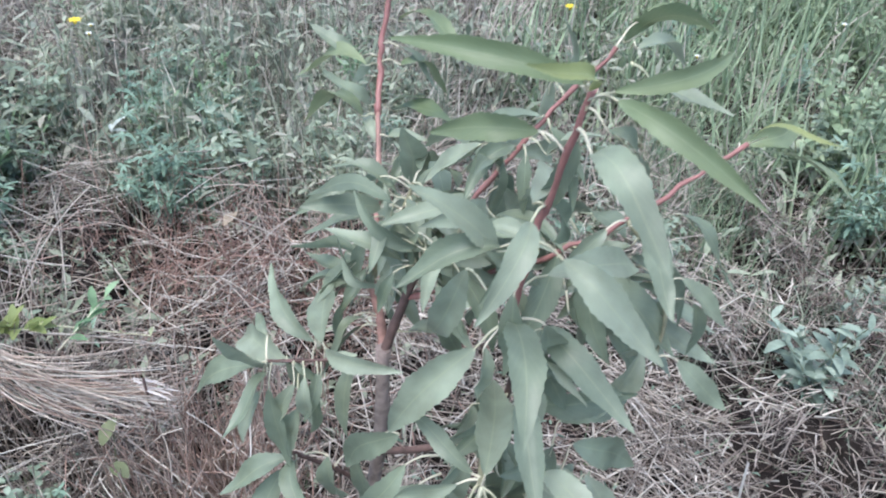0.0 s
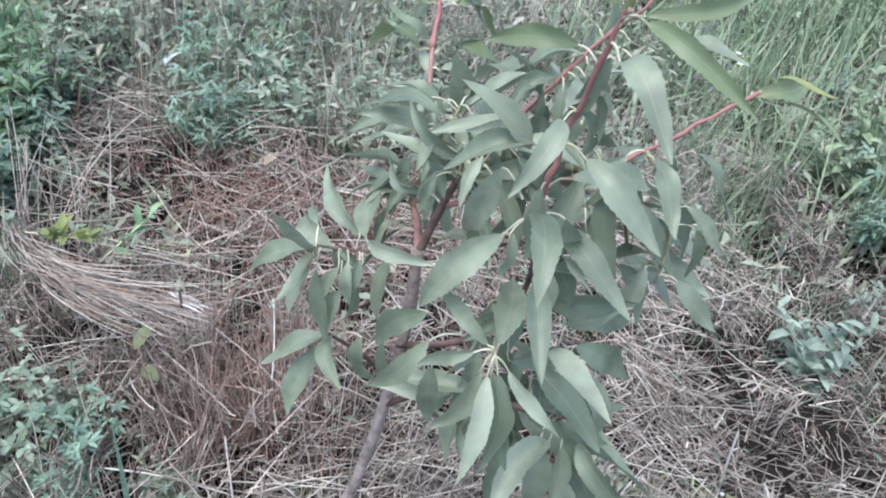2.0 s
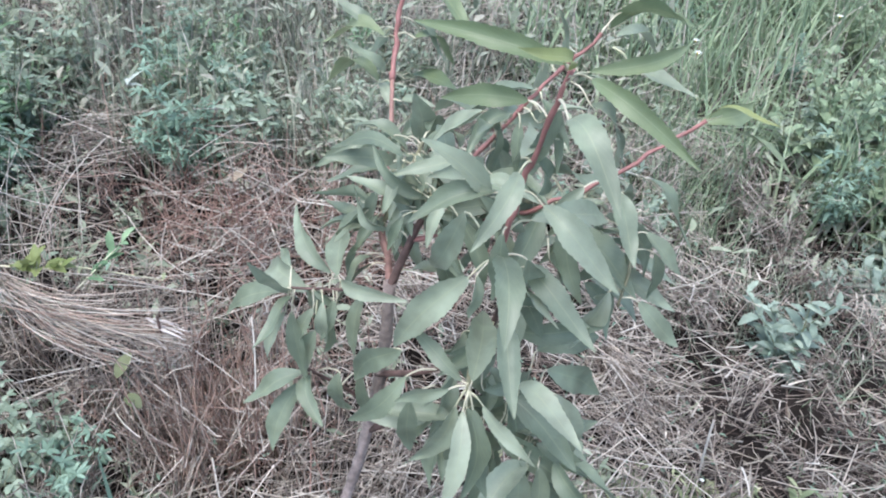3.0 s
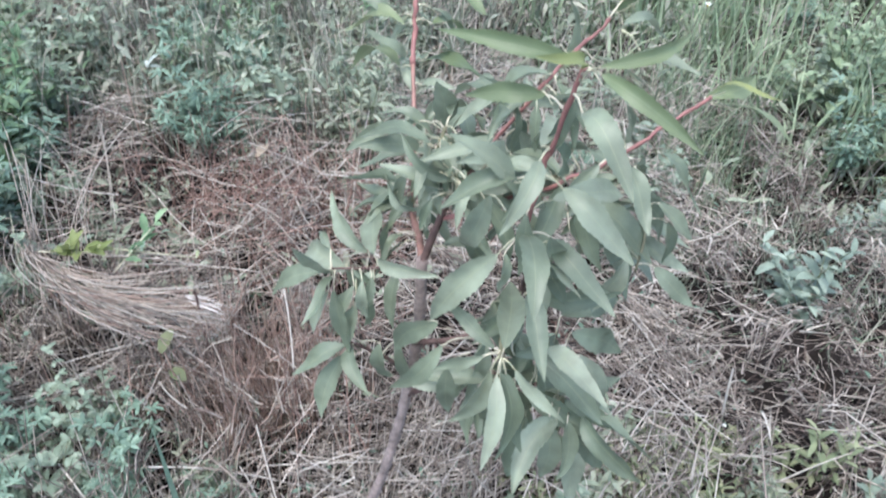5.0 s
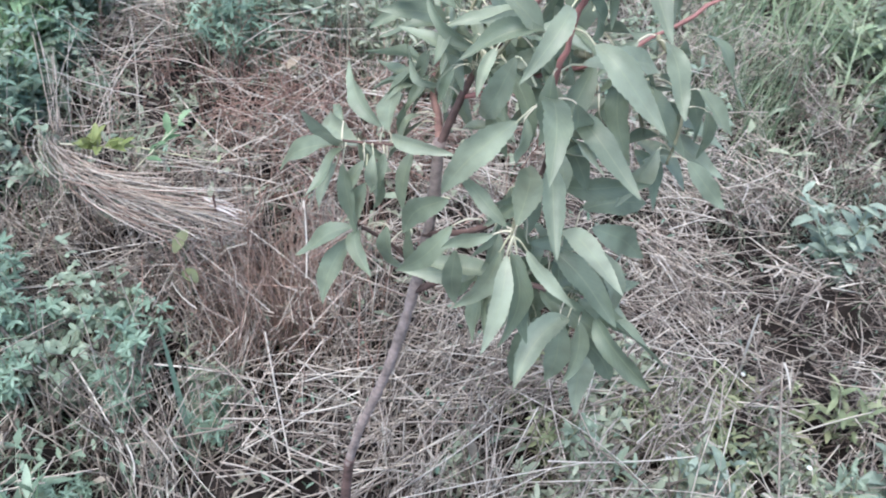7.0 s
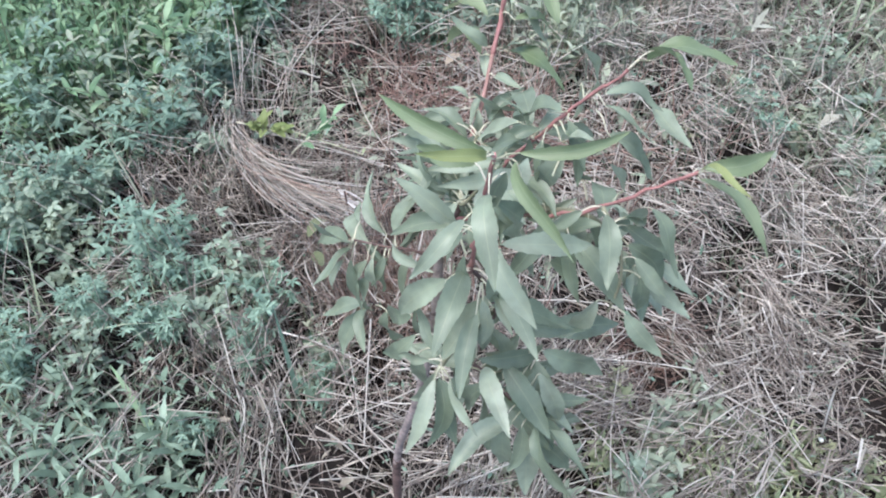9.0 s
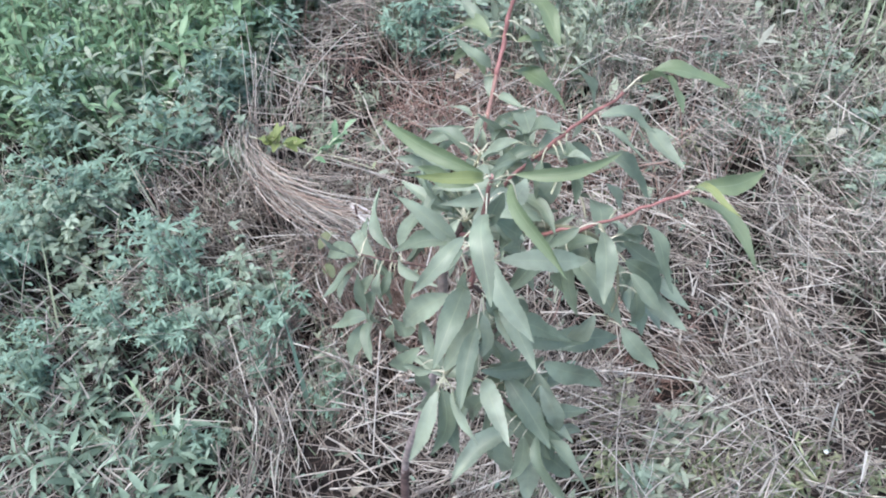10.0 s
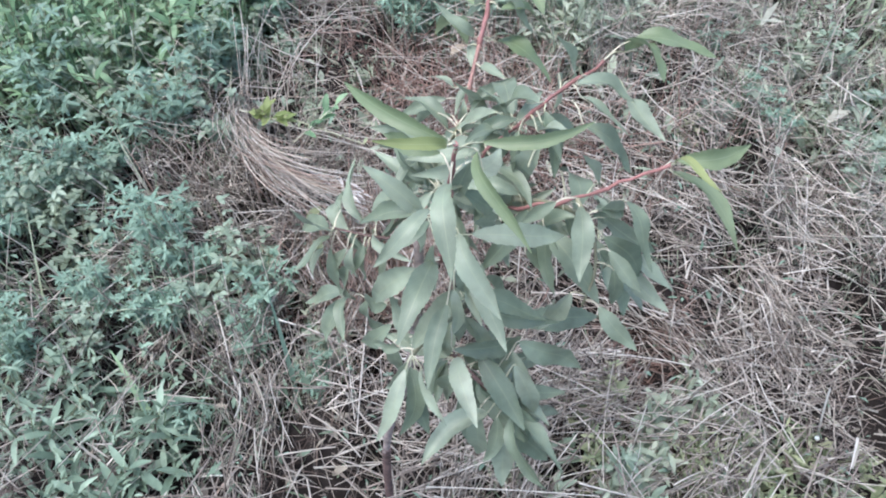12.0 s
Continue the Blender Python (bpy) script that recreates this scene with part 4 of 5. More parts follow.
# ---- single plants that stand out ----
rng = np.random.default_rng(23)
def sprig(name, label, x, y, z, head, length, leaf, material, leaves, lift=0.1):
    """A lying or leaning shoot with a few leaves."""
    top = thing(name, label, "weed")
    f = np.linspace(0.25, 1.0, leaves)
    h, e = np.full(1, head), np.full(1, lift)
    v, q = strands(np.array([[x, y, z]]), h, e, np.array([0.0]), np.array([0.0]), np.array([length]), np.array([0.004]), 4)
    part("stem", mesh_of("stem", v, q, PETIOLE), top)
    pts = np.array([x, y, z]) + np.stack([np.cos(lift) * np.cos(head) * length * f, np.cos(lift) * np.sin(head) * length * f, np.sin(lift) * length * f], 1)
    for k, p in enumerate(pts):
        v, q = leaflet(p[None, :], np.array([head + (0.9 if k % 2 else -0.9) + rng.normal(0, 0.6)]), np.array([rng.uniform(0.1, 1.4)]), np.array([leaf * rng.uniform(0.8, 1.1)]), np.array([leaf * 0.38]), -0.8)
        part("leaf", mesh_of("leaf", v, q, material), top)


sprig("yellow_green_shoot", "bright yellow-green leafy shoot lying over the straw", -0.71, 0.42, 0.19, 0.25, 0.12, 0.048, YELLOW_WEED, 14)
sprig("yellow_green_shoot", "pale green shoot leaning over dry grass", -0.56, 0.44, 0.17, 1.2, 0.12, 0.042, WEED, 8, 0.5)
sprig("fallen_twig", "thin green twig with small leaves on the straw", -0.62, 0.46, 0.20, 0.35, 0.20, 0.02, PALE_WEED, 4, -0.12)


def lone_blade(name, label, x, y, head, lift, bend, length, width, material, profile=blade_width, raised=0.0):
    top = thing(name, label, "grass")
    v, q = strands(np.array([[x, y, float(terrain(x, y)) + raised]]), np.array([head]), np.array([lift]), np.array([bend]), np.array([0.1]), np.array([length]), np.array([width]), 9, profile, False)
    part("blade", mesh_of("blade", v, q, material), top)


lone_blade("grass_blade", "single broad upright blue-green grass blade", -0.19, 0.075, 2.2, 1.40, 0.15, 0.36, 0.012, ALFALFA)
lone_blade("grass_blade", "bent broad blue-green grass blade", -0.22, 0.12, 2.2, 0.9, -0.6, 0.22, 0.013, ALFALFA)
lone_blade("grass_blade", "broad green grass blade arching over the clover", -0.33, -0.14, 2.9, 0.5, -0.5, 0.20, 0.016, WEED)
lone_blade("grass_blade", "broad green grass blade rising from the clover", -0.32, -0.14, 0.8, 1.2, 0.1, 0.18, 0.014, WEED)
lone_blade("grass_blade", "broad green grass blade leaning over litter", -0.44, -0.10, 5.9, 0.9, -0.6, 0.17, 0.012, ALFALFA)
lone_blade("grass_blade", "broad green grass blade bent to the ground", -0.46, -0.12, 0.3, 0.7, -0.8, 0.16, 0.011, WEED)
lone_blade("grass_blade", "short broad green grass blade by the weeds", -0.16, -0.30, 1.0, 0.8, -0.5, 0.12, 0.011, WEED)
lone_blade("straw_stalk", "bright bleached stalk lying over the weeds", -0.42, -0.21, 0.83, 0.3, -0.5, 0.20, 0.0042, STRAW_PALE, stalk_width, 0.05)
lone_blade("straw_stalk", "bleached stalk lying low in the weeds", -0.50, -0.315, 0.82, 0.25, -0.3, 0.16, 0.0036, STRAW_PALE, stalk_width, 0.04)
lone_blade("straw_stalk", "dull bleached stalk lying over a dark gap", -0.50, -0.17, 5.75, 0.1, -0.3, 0.12, 0.0036, STRAW_BLEACHED, stalk_width, 0.08)
lone_blade("grass_blade", "broad blue-green grass blade lying over the weeds", -0.50, -0.17, 0.55, 0.4, -0.7, 0.16, 0.013, ALFALFA, blade_width, 0.06)
lone_blade("straw_stalk", "bright bleached stalk leaning in the weeds", -0.36, -0.02, 5.2, 0.45, -0.3, 0.24, 0.0036, STRAW_PALE, stalk_width)
lone_blade("straw_stalk", "thick tan stalk lying by the trunk", -0.17, -0.06, 5.0, 0.3, -0.3, 0.26, 0.0046, STRAW_LIGHT, stalk_width)
for x, y, raised, head, lift, length, width in ((-0.31, 0.005, 0.03, 0.78, 0.55, 0.33, 0.0024), (-0.12, 0.08, 0.13, 1.26, 0.32, 0.33, 0.0022), (-0.085, 0.08, 0.09, 1.30, 0.45, 0.20, 0.0020), (-0.22, -0.01, 0.04, 1.03, 0.62, 0.20, 0.0021),
                                                (-0.37, -0.10, 0.05, 0.46, 0.26, 0.13, 0.0026), (-0.11, 0.29, 0.10, 0.79, 0.02, 0.19, 0.0020), (0.06, 0.245, 0.08, 0.50, 0.05, 0.20, 0.0020), (0.13, 0.20, 0.06, 1.10, 0.22, 0.21, 0.0020),
                                                (-0.27, 0.03, 0.05, 0.95, 0.70, 0.26, 0.0018), (-0.16, 0.02, 0.05, 0.70, 0.5, 0.22, 0.0018), (-0.05, 0.10, 0.08, 1.55, 0.35, 0.22, 0.0018)):
    lone_blade("straw_stalk", "long bright bleached stalk leaning over the straw", x, y, head, lift, -0.08, length, width, STRAW_BLEACHED, stalk_width, raised)
lone_blade("straw_stalk", "single pale dry stalk standing upright", 0.585, 0.62, 4.2, 1.3, 0.05, 0.24, 0.005, STRAW_PALE, stalk_width)
lone_blade("straw_stalk", "long pale stalk leaning in the stubble", -0.62, 1.10, -0.9, 0.5, -0.5, 0.42, 0.006, STRAW_PALE, stalk_width)
lone_blade("straw_stalk", "long pale stalk lying over the stubble", -0.22, 0.10, 0.75, 0.35, -0.3, 0.42, 0.005, STRAW_PALE, stalk_width)
lone_blade("straw_stalk", "pale stalk lying over the stubble", -0.05, 0.05, 0.9, 0.4, -0.4, 0.40, 0.005, STRAW_PALE, stalk_width)
lone_blade("straw_stalk", "pale dry stalk bowed over the clover", -0.74, 0.62, 1.6, 1.25, 0.2, 0.34, 0.0024, STRAW_PALE, stalk_width)
lone_blade("straw_stalk", "pale dry stalk upright by the sheaf", -0.72, 0.52, 1.9, 1.35, 0.1, 0.36, 0.0024, STRAW_PALE, stalk_width)


def stemmed_leaf(name, label, x, y, z, head, lift, length, width, material):
    top = thing(name, label, "weed")
    ground = float(terrain(x, y))
    v, q = strands(np.array([[x, y, ground]]), np.array([head]), np.array([1.5]), np.array([-0.1]), np.array([0.0]), np.array([z - ground]), np.array([0.003]), 4)
    part("stem", mesh_of("stem", v, q, WEED_STEM), top)
    v, q = strands(np.array([[x, y, z - 0.004]]), np.array([head]), np.array([lift]), np.array([-0.5]), np.array([0.3]), np.array([length]), np.array([width]), 6, leaf_width, False)
    part("leaf", mesh_of("leaf", v, q, material), top)


stemmed_leaf("dry_seed_leaf", "curled tan dead leaf caught on a dry stem", -0.52, 0.895, 0.145, 0.9, 0.7, 0.042, 0.026, DRY_LEAF)
stemmed_leaf("small_weed", "single rounded yellowish leaf on a short stem", -0.36, 0.30, 0.18, 1.2, 0.9, 0.045, 0.026, OLIVE)
stemmed_leaf("small_weed", "single rounded olive leaf on a short stem", -0.335, 0.29, 0.16, -0.5, 0.2, 0.04, 0.024, OLIVE)
top = thing("pale_leaf_weed", "whitish withered leaves on a stem above green weeds", "weed")
v, q = strands(np.array([[-0.926, 1.07, 0.0]]), np.array([0.9]), np.array([1.5]), np.array([-0.1]), np.array([0.0]), np.array([0.19]), np.array([0.003]), 4)
part("stem", mesh_of("stem", v, q, WEED_STEM), top)
for head, lift, bend, long, wide in ((0.7, 0.95, -0.9, 0.055, 0.013), (0.2, 0.25, -0.7, 0.038, 0.012), (2.2, 0.6, -1.2, 0.03, 0.010)):
    v, q = strands(np.array([[-0.926, 1.075, 0.185]]), np.array([head]), np.array([lift]), np.array([bend]), np.array([0.6]), np.array([long]), np.array([wide]), 6, leaf_width, False, 0.8)
    part("leaf", mesh_of("leaf", v, q, WITHERED), top)


# ---- flowers ----
def flower(name, label, x, y, height, radius, petals, petal_material, heart_material):
    top = thing(name, label, "flower", "wild flowers")
    z = float(terrain(x, y))
    v, q = strands(np.array([[x, y, z]]), np.array([1.0]), np.array([1.52]), np.array([0.0]), np.array([0.0]), np.array([height]), np.array([0.003]), 4)
    part("stem", mesh_of("stem", v, q, WEED_STEM), top)
    tip = np.array([x + height * math.cos(1.52) * math.cos(1.0), y + height * math.cos(1.52) * math.sin(1.0), z + height * math.sin(1.52)])
    for k in range(petals):
        a = 6.283 * k / petals
        v, q = strands(tip[None, :], np.array([a]), np.array([0.5]), np.array([-0.6]), np.array([0.0]), np.array([radius]), np.array([radius * 0.55]), 3, leaf_width, False)
        part("petal", mesh_of("petal", v, q, petal_material), top)
    bm = bmesh.new()
    bmesh.ops.create_uvsphere(bm, u_segments=8, v_segments=5, radius=radius * 0.3)
    bmesh.ops.translate(bm, verts=bm.verts, vec=Vector(tip))
    me = bpy.data.meshes.new("flower_heart")
    bm.to_mesh(me)
    bm.free()
    me.materials.append(heart_material)
    part("flower_heart", me, top)


for x, y, h in ((0.57, 0.45, 0.09), (0.59, 0.38, 0.12), (0.70, 0.42, 0.10), (0.58, 0.58, 0.07), (0.50, 0.33, 0.10)):
    flower("white_flower", "tiny whitish flower head over the straw", x, y, h, 0.005, 7, WHITE_PETAL, WHITE_PETAL)
YELLOW = "yellow wild flower on a thin green stem"
for x, y, h in ((-0.93, 2.06, 0.30), (-0.10, 2.30, 0.26), (-1.35, 1.92, 0.28), (-1.33, 1.45, 0.22)):
    flower("yellow_flower", YELLOW, x, y, h, 0.022, 8, PETAL, PETAL)
WHITE = "tiny white wild flower in green grass"
for x, y, h in ((0.349, 1.66, 0.35), (-0.45, 2.35, 0.24), (-0.40, 2.42, 0.22), (0.33, 1.95, 0.30), (0.10, 2.55, 0.32), (0.14, 2.62, 0.30), (0.70, 2.2, 0.3), (0.95, 2.45, 0.3), (-1.20, 1.35, 0.26), (-1.25, 1.42, 0.24)):
    flower("white_flower", WHITE, x, y, h, 0.011, 5, WHITE_PETAL, PETAL)


# ---- the young fruit tree ----
tree_rng = np.random.default_rng(4)
tree = thing("sapling", "young fruit tree with long grey-green leaves, grey trunk and red shoots", "tree")


def smooth_path(points, steps=6):
    pts = [Vector(p) for p in points]
    pts = [pts[0] * 2 - pts[1]] + pts + [pts[-1] * 2 - pts[-2]]
    out = []
    for i in range(1, len(pts) - 2):
        a, b, c, d = pts[i - 1 : i + 3]
        for k in range(steps):
            t = k / steps
            out.append(0.5 * (2 * b + (c - a) * t + (2 * a - 5 * b + 4 * c - d) * t * t + (3 * b - a - 3 * c + d) * t**3))
    return out + [pts[-2]]


def limb(name, points, r0, r1, material, parent, label="", sides=10, knots=0.0):
    """A tapering stem along a smooth path, with slight swellings."""
    path = smooth_path(points)
    if name == "shoot":
        path = [p + Vector(tree_rng.normal(0, 0.0011, 3)) if 0 < i < len(path) - 1 else p for i, p in enumerate(path)]
        knots = 0.3
    bm = bmesh.new()
    rings = []
    for i, p in enumerate(path):
        ahead = (path[min(i + 1, len(path) - 1)] - path[max(i - 1, 0)]).normalized()
        side = ahead.cross(Vector((0.3, 1, 0.1))).normalized()
        up = side.cross(ahead)
        r = (r0 + (r1 - r0) * i / (len(path) - 1)) * (1 + knots * math.sin(i * 2.3) * math.sin(i * 0.9 + 1))
        rings.append([bm.verts.new(p + (side * math.cos(a) + up * math.sin(a)) * r * (1 + 0.05 * math.sin(3 * a + i))) for a in (6.2832 * k / sides for k in range(sides))])
    for a, b in zip(rings[:-1], rings[1:]):
        for k in range(sides):
            bm.faces.new((a[k], a[(k + 1) % sides], b[(k + 1) % sides], b[k])).smooth = True
    bm.faces.new(rings[-1])
    bm.faces.new(rings[0][::-1])
    me = bpy.data.meshes.new(name)
    bm.to_mesh(me)
    bm.free()
    me.materials.append(material)
    return part(name, me, parent, label)


def nearest_on(points, p):
    return min(smooth_path(points, 10), key=lambda q: (q - p).length)


def tree_leaf(base, heading, rise, length, parent, material, twig, ratio=0.27, arch=0.10, fold=0.28, roll=0.0):
    """A lance-shaped leaf: arched, folded along its rib, wavy at the finely toothed edge, on its stalk."""
    base = Vector(base)
    h, e = radians(heading), radians(rise)
    d = Vector((math.cos(e) * math.cos(h), math.cos(e) * math.sin(h), math.sin(e)))
    # blades turn their upper side up, away from the trunk and towards the camera
    outward = Vector((base.x - 0.23, base.y - 0.09, 0)).normalized() * 0.45 + Vector((0.12, -0.42, 0.85))
    if abs(d.z) > 0.55:
        arch *= 0.6
    side = d.cross(outward).normalized()
    side = Matrix.Rotation(roll, 3, d) @ side
    up = side.cross(d)
    n, cols = 28, (-1.0, -0.6, 0.0, 0.6, 1.0)
    phase, wav = tree_rng.uniform(0, 6.28), tree_rng.uniform(0.06, 0.30)
    bend, twist, hook = tree_rng.normal(0, 0.05), tree_rng.normal(0, 0.30), tree_rng.uniform(-0.02, 0.05)
    bm = bmesh.new()
    uv = bm.loops.layers.uv.new("UVMap")
    grid = []
    for i in range(n + 1):
        f = i / n
        mid = base + d * length * f + up * length * (arch * math.sin(math.pi * f**0.8) + hook * math.sin(2 * math.pi * f)) + side * length * bend * math.sin(math.pi * f)
        # broadest below the middle, drawn out to a long point
        w = length * ratio * 0.43 * (math.sin(math.pi * f**0.82) ** 0.8 * (1.05 - 0.22 * f * f) + 0.012)
        spin = Matrix.Rotation(twist * (f - 0.35), 3, d)
        across, lift = spin @ side, spin @ up
        row = []
        for v in cols:
            tooth = 1.0 + ((0.055 if i % 2 else -0.035) + 0.05 * math.sin(i * 0.7 + phase * v)) * (abs(v) > 0.9)
            q = mid + across * v * w * tooth + lift * (fold * abs(v) ** 1.4 * w + wav * v * v * w * math.sin(f * 9 + phase + v))
            row.append((bm.verts.new(q), f, v * 0.5 + 0.5))
        grid.append(row)
    for i in range(n):
        for k in range(len(cols) - 1):
            four = (grid[i][k], grid[i][k + 1], grid[i + 1][k + 1], grid[i + 1][k])
            face = bm.faces.new([c[0] for c in four])
            face.smooth = True
            for loop, c in zip(face.loops, four):
                loop[uv].uv = (c[1], c[2])
    # the stalk, from the twig to the blade and a little way along its rib
    foot = nearest_on(twig, base)
    if (foot - base).length > 0.03:
        foot = base + (foot - base).normalized() * 0.022
    way = smooth_path([foot, (foot + base) / 2 + Vector((0, 0, 0.15)) * (foot - base).length, base, base + d * length * 0.2 + up * (length * arch * 0.5 - 0.0006)], 3)
    rings = []
    for j, p in enumerate(way):
        r = 0.00115 - 0.0008 * j / (len(way) - 1)
        rings.append([bm.verts.new(p + (side * math.cos(a) + up * math.sin(a)) * r) for a in (0, 2.09, 4.19)])
    for a, b in zip(rings[:-1], rings[1:]):
        for k in range(3):
            face = bm.faces.new((a[k], a[(k + 1) % 3], b[(k + 1) % 3], b[k]))
            face.material_index, face.smooth = 1, True
    me = bpy.data.meshes.new("leaf")
    bm.to_mesh(me)
    bm.free()
    me.materials.append(material)
    me.materials.append(PETIOLE)
    return part("leaf", me, parent)


GROWN = 1.16


def leafy(twig, parent, rows, material=LEAF, ratio=0.27, arch=0.10, slim=()):
    for k, (x, y, z, heading, rise, length) in enumerate(rows):
        tree_leaf((x, y, z), heading, rise, length * GROWN, parent, material[k] if isinstance(material, dict) and k in material else (material[-1] if isinstance(material, dict) else material),
                  twig, (0.62 if k in slim else 1.0) * ratio * tree_rng.uniform(0.88, 1.12), arch * tree_rng.uniform(0.6, 2.0), tree_rng.uniform(0.15, 0.6), tree_rng.normal(0, 0.26))


TRUNK = [(0.119, 0.022, -0.05), (0.123, 0.026, 0.12), (0.129, 0.033, 0.26), (0.139, 0.034, 0.33), (0.153, 0.036, 0.396), (0.175, 0.040, 0.482), (0.190, 0.046, 0.557), (0.202, 0.054, 0.638), (0.210, 0.060, 0.72), (0.211, 0.066, 0.80)]
trunk = limb("trunk", TRUNK, 0.0056, 0.0050, BARK, tree, "pinkish grey ringed bark", 12, 0.16)
limb("trunk_foot", TRUNK[:3] + [(0.134, 0.034, 0.30)], 0.0070, 0.0060, BARK_DARK, tree, "dark reddish bark of the foot", 12, 0.10)
BACK = [(0.211, 0.066, 0.795), (0.196, 0.095, 0.800), (0.177, 0.125, 0.803), (0.150, 0.200, 0.830), (0.128, 0.252, 0.868)]
back_limb = limb("limb", BACK, 0.0038, 0.0020, BARK_PINK, tree, "pinkish brown limb")
SHOOT = [(0.128, 0.252, 0.866), (0.121, 0.273, 0.895), (0.120, 0.285, 0.930), (0.125, 0.300, 0.965)]
shoot = limb("shoot", SHOOT, 0.0027, 0.0020, SHOOT_RED, tree, "red young shoot")
DARK = [(0.211, 0.066, 0.795), (0.219, 0.076, 0.828), (0.228, 0.085, 0.858), (0.245, 0.100, 0.885)]
dark_limb = limb("limb", DARK, 0.0036, 0.0024, BARK_DARK, tree, "dark brown limb")
SIDE = [(0.222, 0.079, 0.838), (0.275, 0.088, 0.868), (0.328, 0.101, 0.898), (0.362, 0.116, 0.925), (0.405, 0.139, 0.964)]
side_shoot = limb("shoot", SIDE, 0.0019, 0.0013, SHOOT_RED, tree, "red young shoot")
TALL = [(0.243, 0.098, 0.883), (0.262, 0.125, 0.915), (0.290, 0.150, 0.955), (0.319, 0.174, 0.992)]
tall_shoot = limb("shoot", TALL, 0.0019, 0.0014, SHOOT_RED, tree, "red young shoot")
FRONT_LOW = [(0.206, 0.057, 0.70), (0.255, 0.050, 0.735), (0.293, 0.042, 0.785), (0.309, 0.026, 0.85), (0.309, -0.002, 0.915)]
front_low = limb("limb", FRONT_LOW, 0.0030, 0.0017, BARK_DARK, tree, "dark brown lower limb")
FRONT = [(0.309, -0.004, 0.912), (0.315, -0.003, 0.955), (0.323, -0.004, 1.005), (0.334, -0.009, 1.052)]
front_shoot = limb("shoot", FRONT, 0.0019, 0.0015, SHOOT_RED, tree, "red young shoot")
SPUR = [(0.300, 0.036, 0.81), (0.306, -0.015, 0.828), (0.314, -0.047, 0.841)]
spur = limb("spur", SPUR, 0.0028, 0.0020, SHOOT_OCHRE, tree)
LOW = [(0.200, 0.053, 0.625), (0.255, 0.040, 0.69), (0.325, 0.015, 0.735), (0.365, 0.012, 0.730)]
low_limb = limb("limb", LOW, 0.0034, 0.0016, BARK_DARK, tree, "dark brown limb")
HANG = [(0.300, 0.092, 0.895), (0.335, 0.130, 0.87), (0.352, 0.160, 0.80)]
hanging = limb("twig", HANG, 0.0028, 0.0016, SHOOT_OCHRE, tree)
WEST = [(0.210, 0.068, 0.780), (0.194, 0.048, 0.800), (0.178, 0.033, 0.807), (0.150, 0.018, 0.810)]
west_twig = limb("twig", WEST, 0.0017, 0.0011, BARK_DARK, tree)
LOW_WEST = [(0.204, 0.056, 0.65), (0.190, 0.035, 0.695), (0.165, 0.010, 0.735)]
low_west = limb("twig", LOW_WEST, 0.0024, 0.0013, BARK_DARK, tree)

EAST = [(0.350, 0.108, 0.916), (0.372, 0.102, 0.895), (0.384, 0.092, 0.865), (0.384, 0.080, 0.835)]
east_twig = limb("twig", EAST, 0.0018, 0.0010, SHOOT_OCHRE, tree)
MIDDLE = [(0.228, 0.085, 0.858), (0.238, 0.070, 0.875), (0.252, 0.060, 0.895), (0.262, 0.066, 0.915)]
middle_twig = limb("twig", MIDDLE, 0.0022, 0.0012, SHOOT_OCHRE, tree)
MIDDLE_BACK = [(0.177, 0.125, 0.803), (0.186, 0.130, 0.835), (0.198, 0.128, 0.865), (0.205, 0.135, 0.89)]
back_twig = limb("twig", MIDDLE_BACK, 0.0022, 0.0012, SHOOT_OCHRE, tree)

YOUNG_TIP = {0: LEAF_YOUNG, 1: LEAF_YELLOW, 2: LEAF_YOUNG, 3: LEAF_YOUNG, 5: LEAF_YOUNG, -1: LEAF}
FRONT_LEAVES = [
    (0.332, -0.012, 1.055, -174, 6, 0.069),
    (0.333, -0.015, 1.054, -110, 30, 0.046),
    (0.340, 0.008, 1.044, 52, 2, 0.061),
    (0.343, 0.001, 1.044, -24, -15, 0.063),
    (0.339, -0.020, 1.030, -48, -17, 0.054),
    (0.313, -0.000, 1.024, -174, -10, 0.042),
    (0.315, -0.006, 0.992, 101, -20, 0.078),
    (0.328, 0.012, 1.017, 171, -71, 0.042),
    (0.318, -0.019, 0.991, -101, -27, 0.046),
    (0.332, -0.007, 0.966, -20, -28, 0.056),
    (0.322, 0.016, 0.936, 58, -22, 0.069),
]
FRONT_LOW_LEAVES = [
    (0.282, 0.011, 0.932, 140, -65, 0.067),
    (0.313, -0.014, 0.927, -69, -7, 0.061),
    (0.321, -0.012, 0.878, -63, -23, 0.057),
    (0.297, -0.016, 0.906, -163, -57, 0.070),
    (0.328, -0.006, 0.924, 113, -57, 0.065),
    (0.322, 0.027, 0.890, -35, -11, 0.064),
    (0.326, -0.000, 0.881, 48, -35, 0.071),
]
leafy(FRONT, front_shoot, FRONT_LEAVES, YOUNG_TIP, 0.255, 0.12, (0, 1, 2, 3))
leafy(FRONT_LOW, front_low, FRONT_LOW_LEAVES, LEAF, 0.265, 0.13)
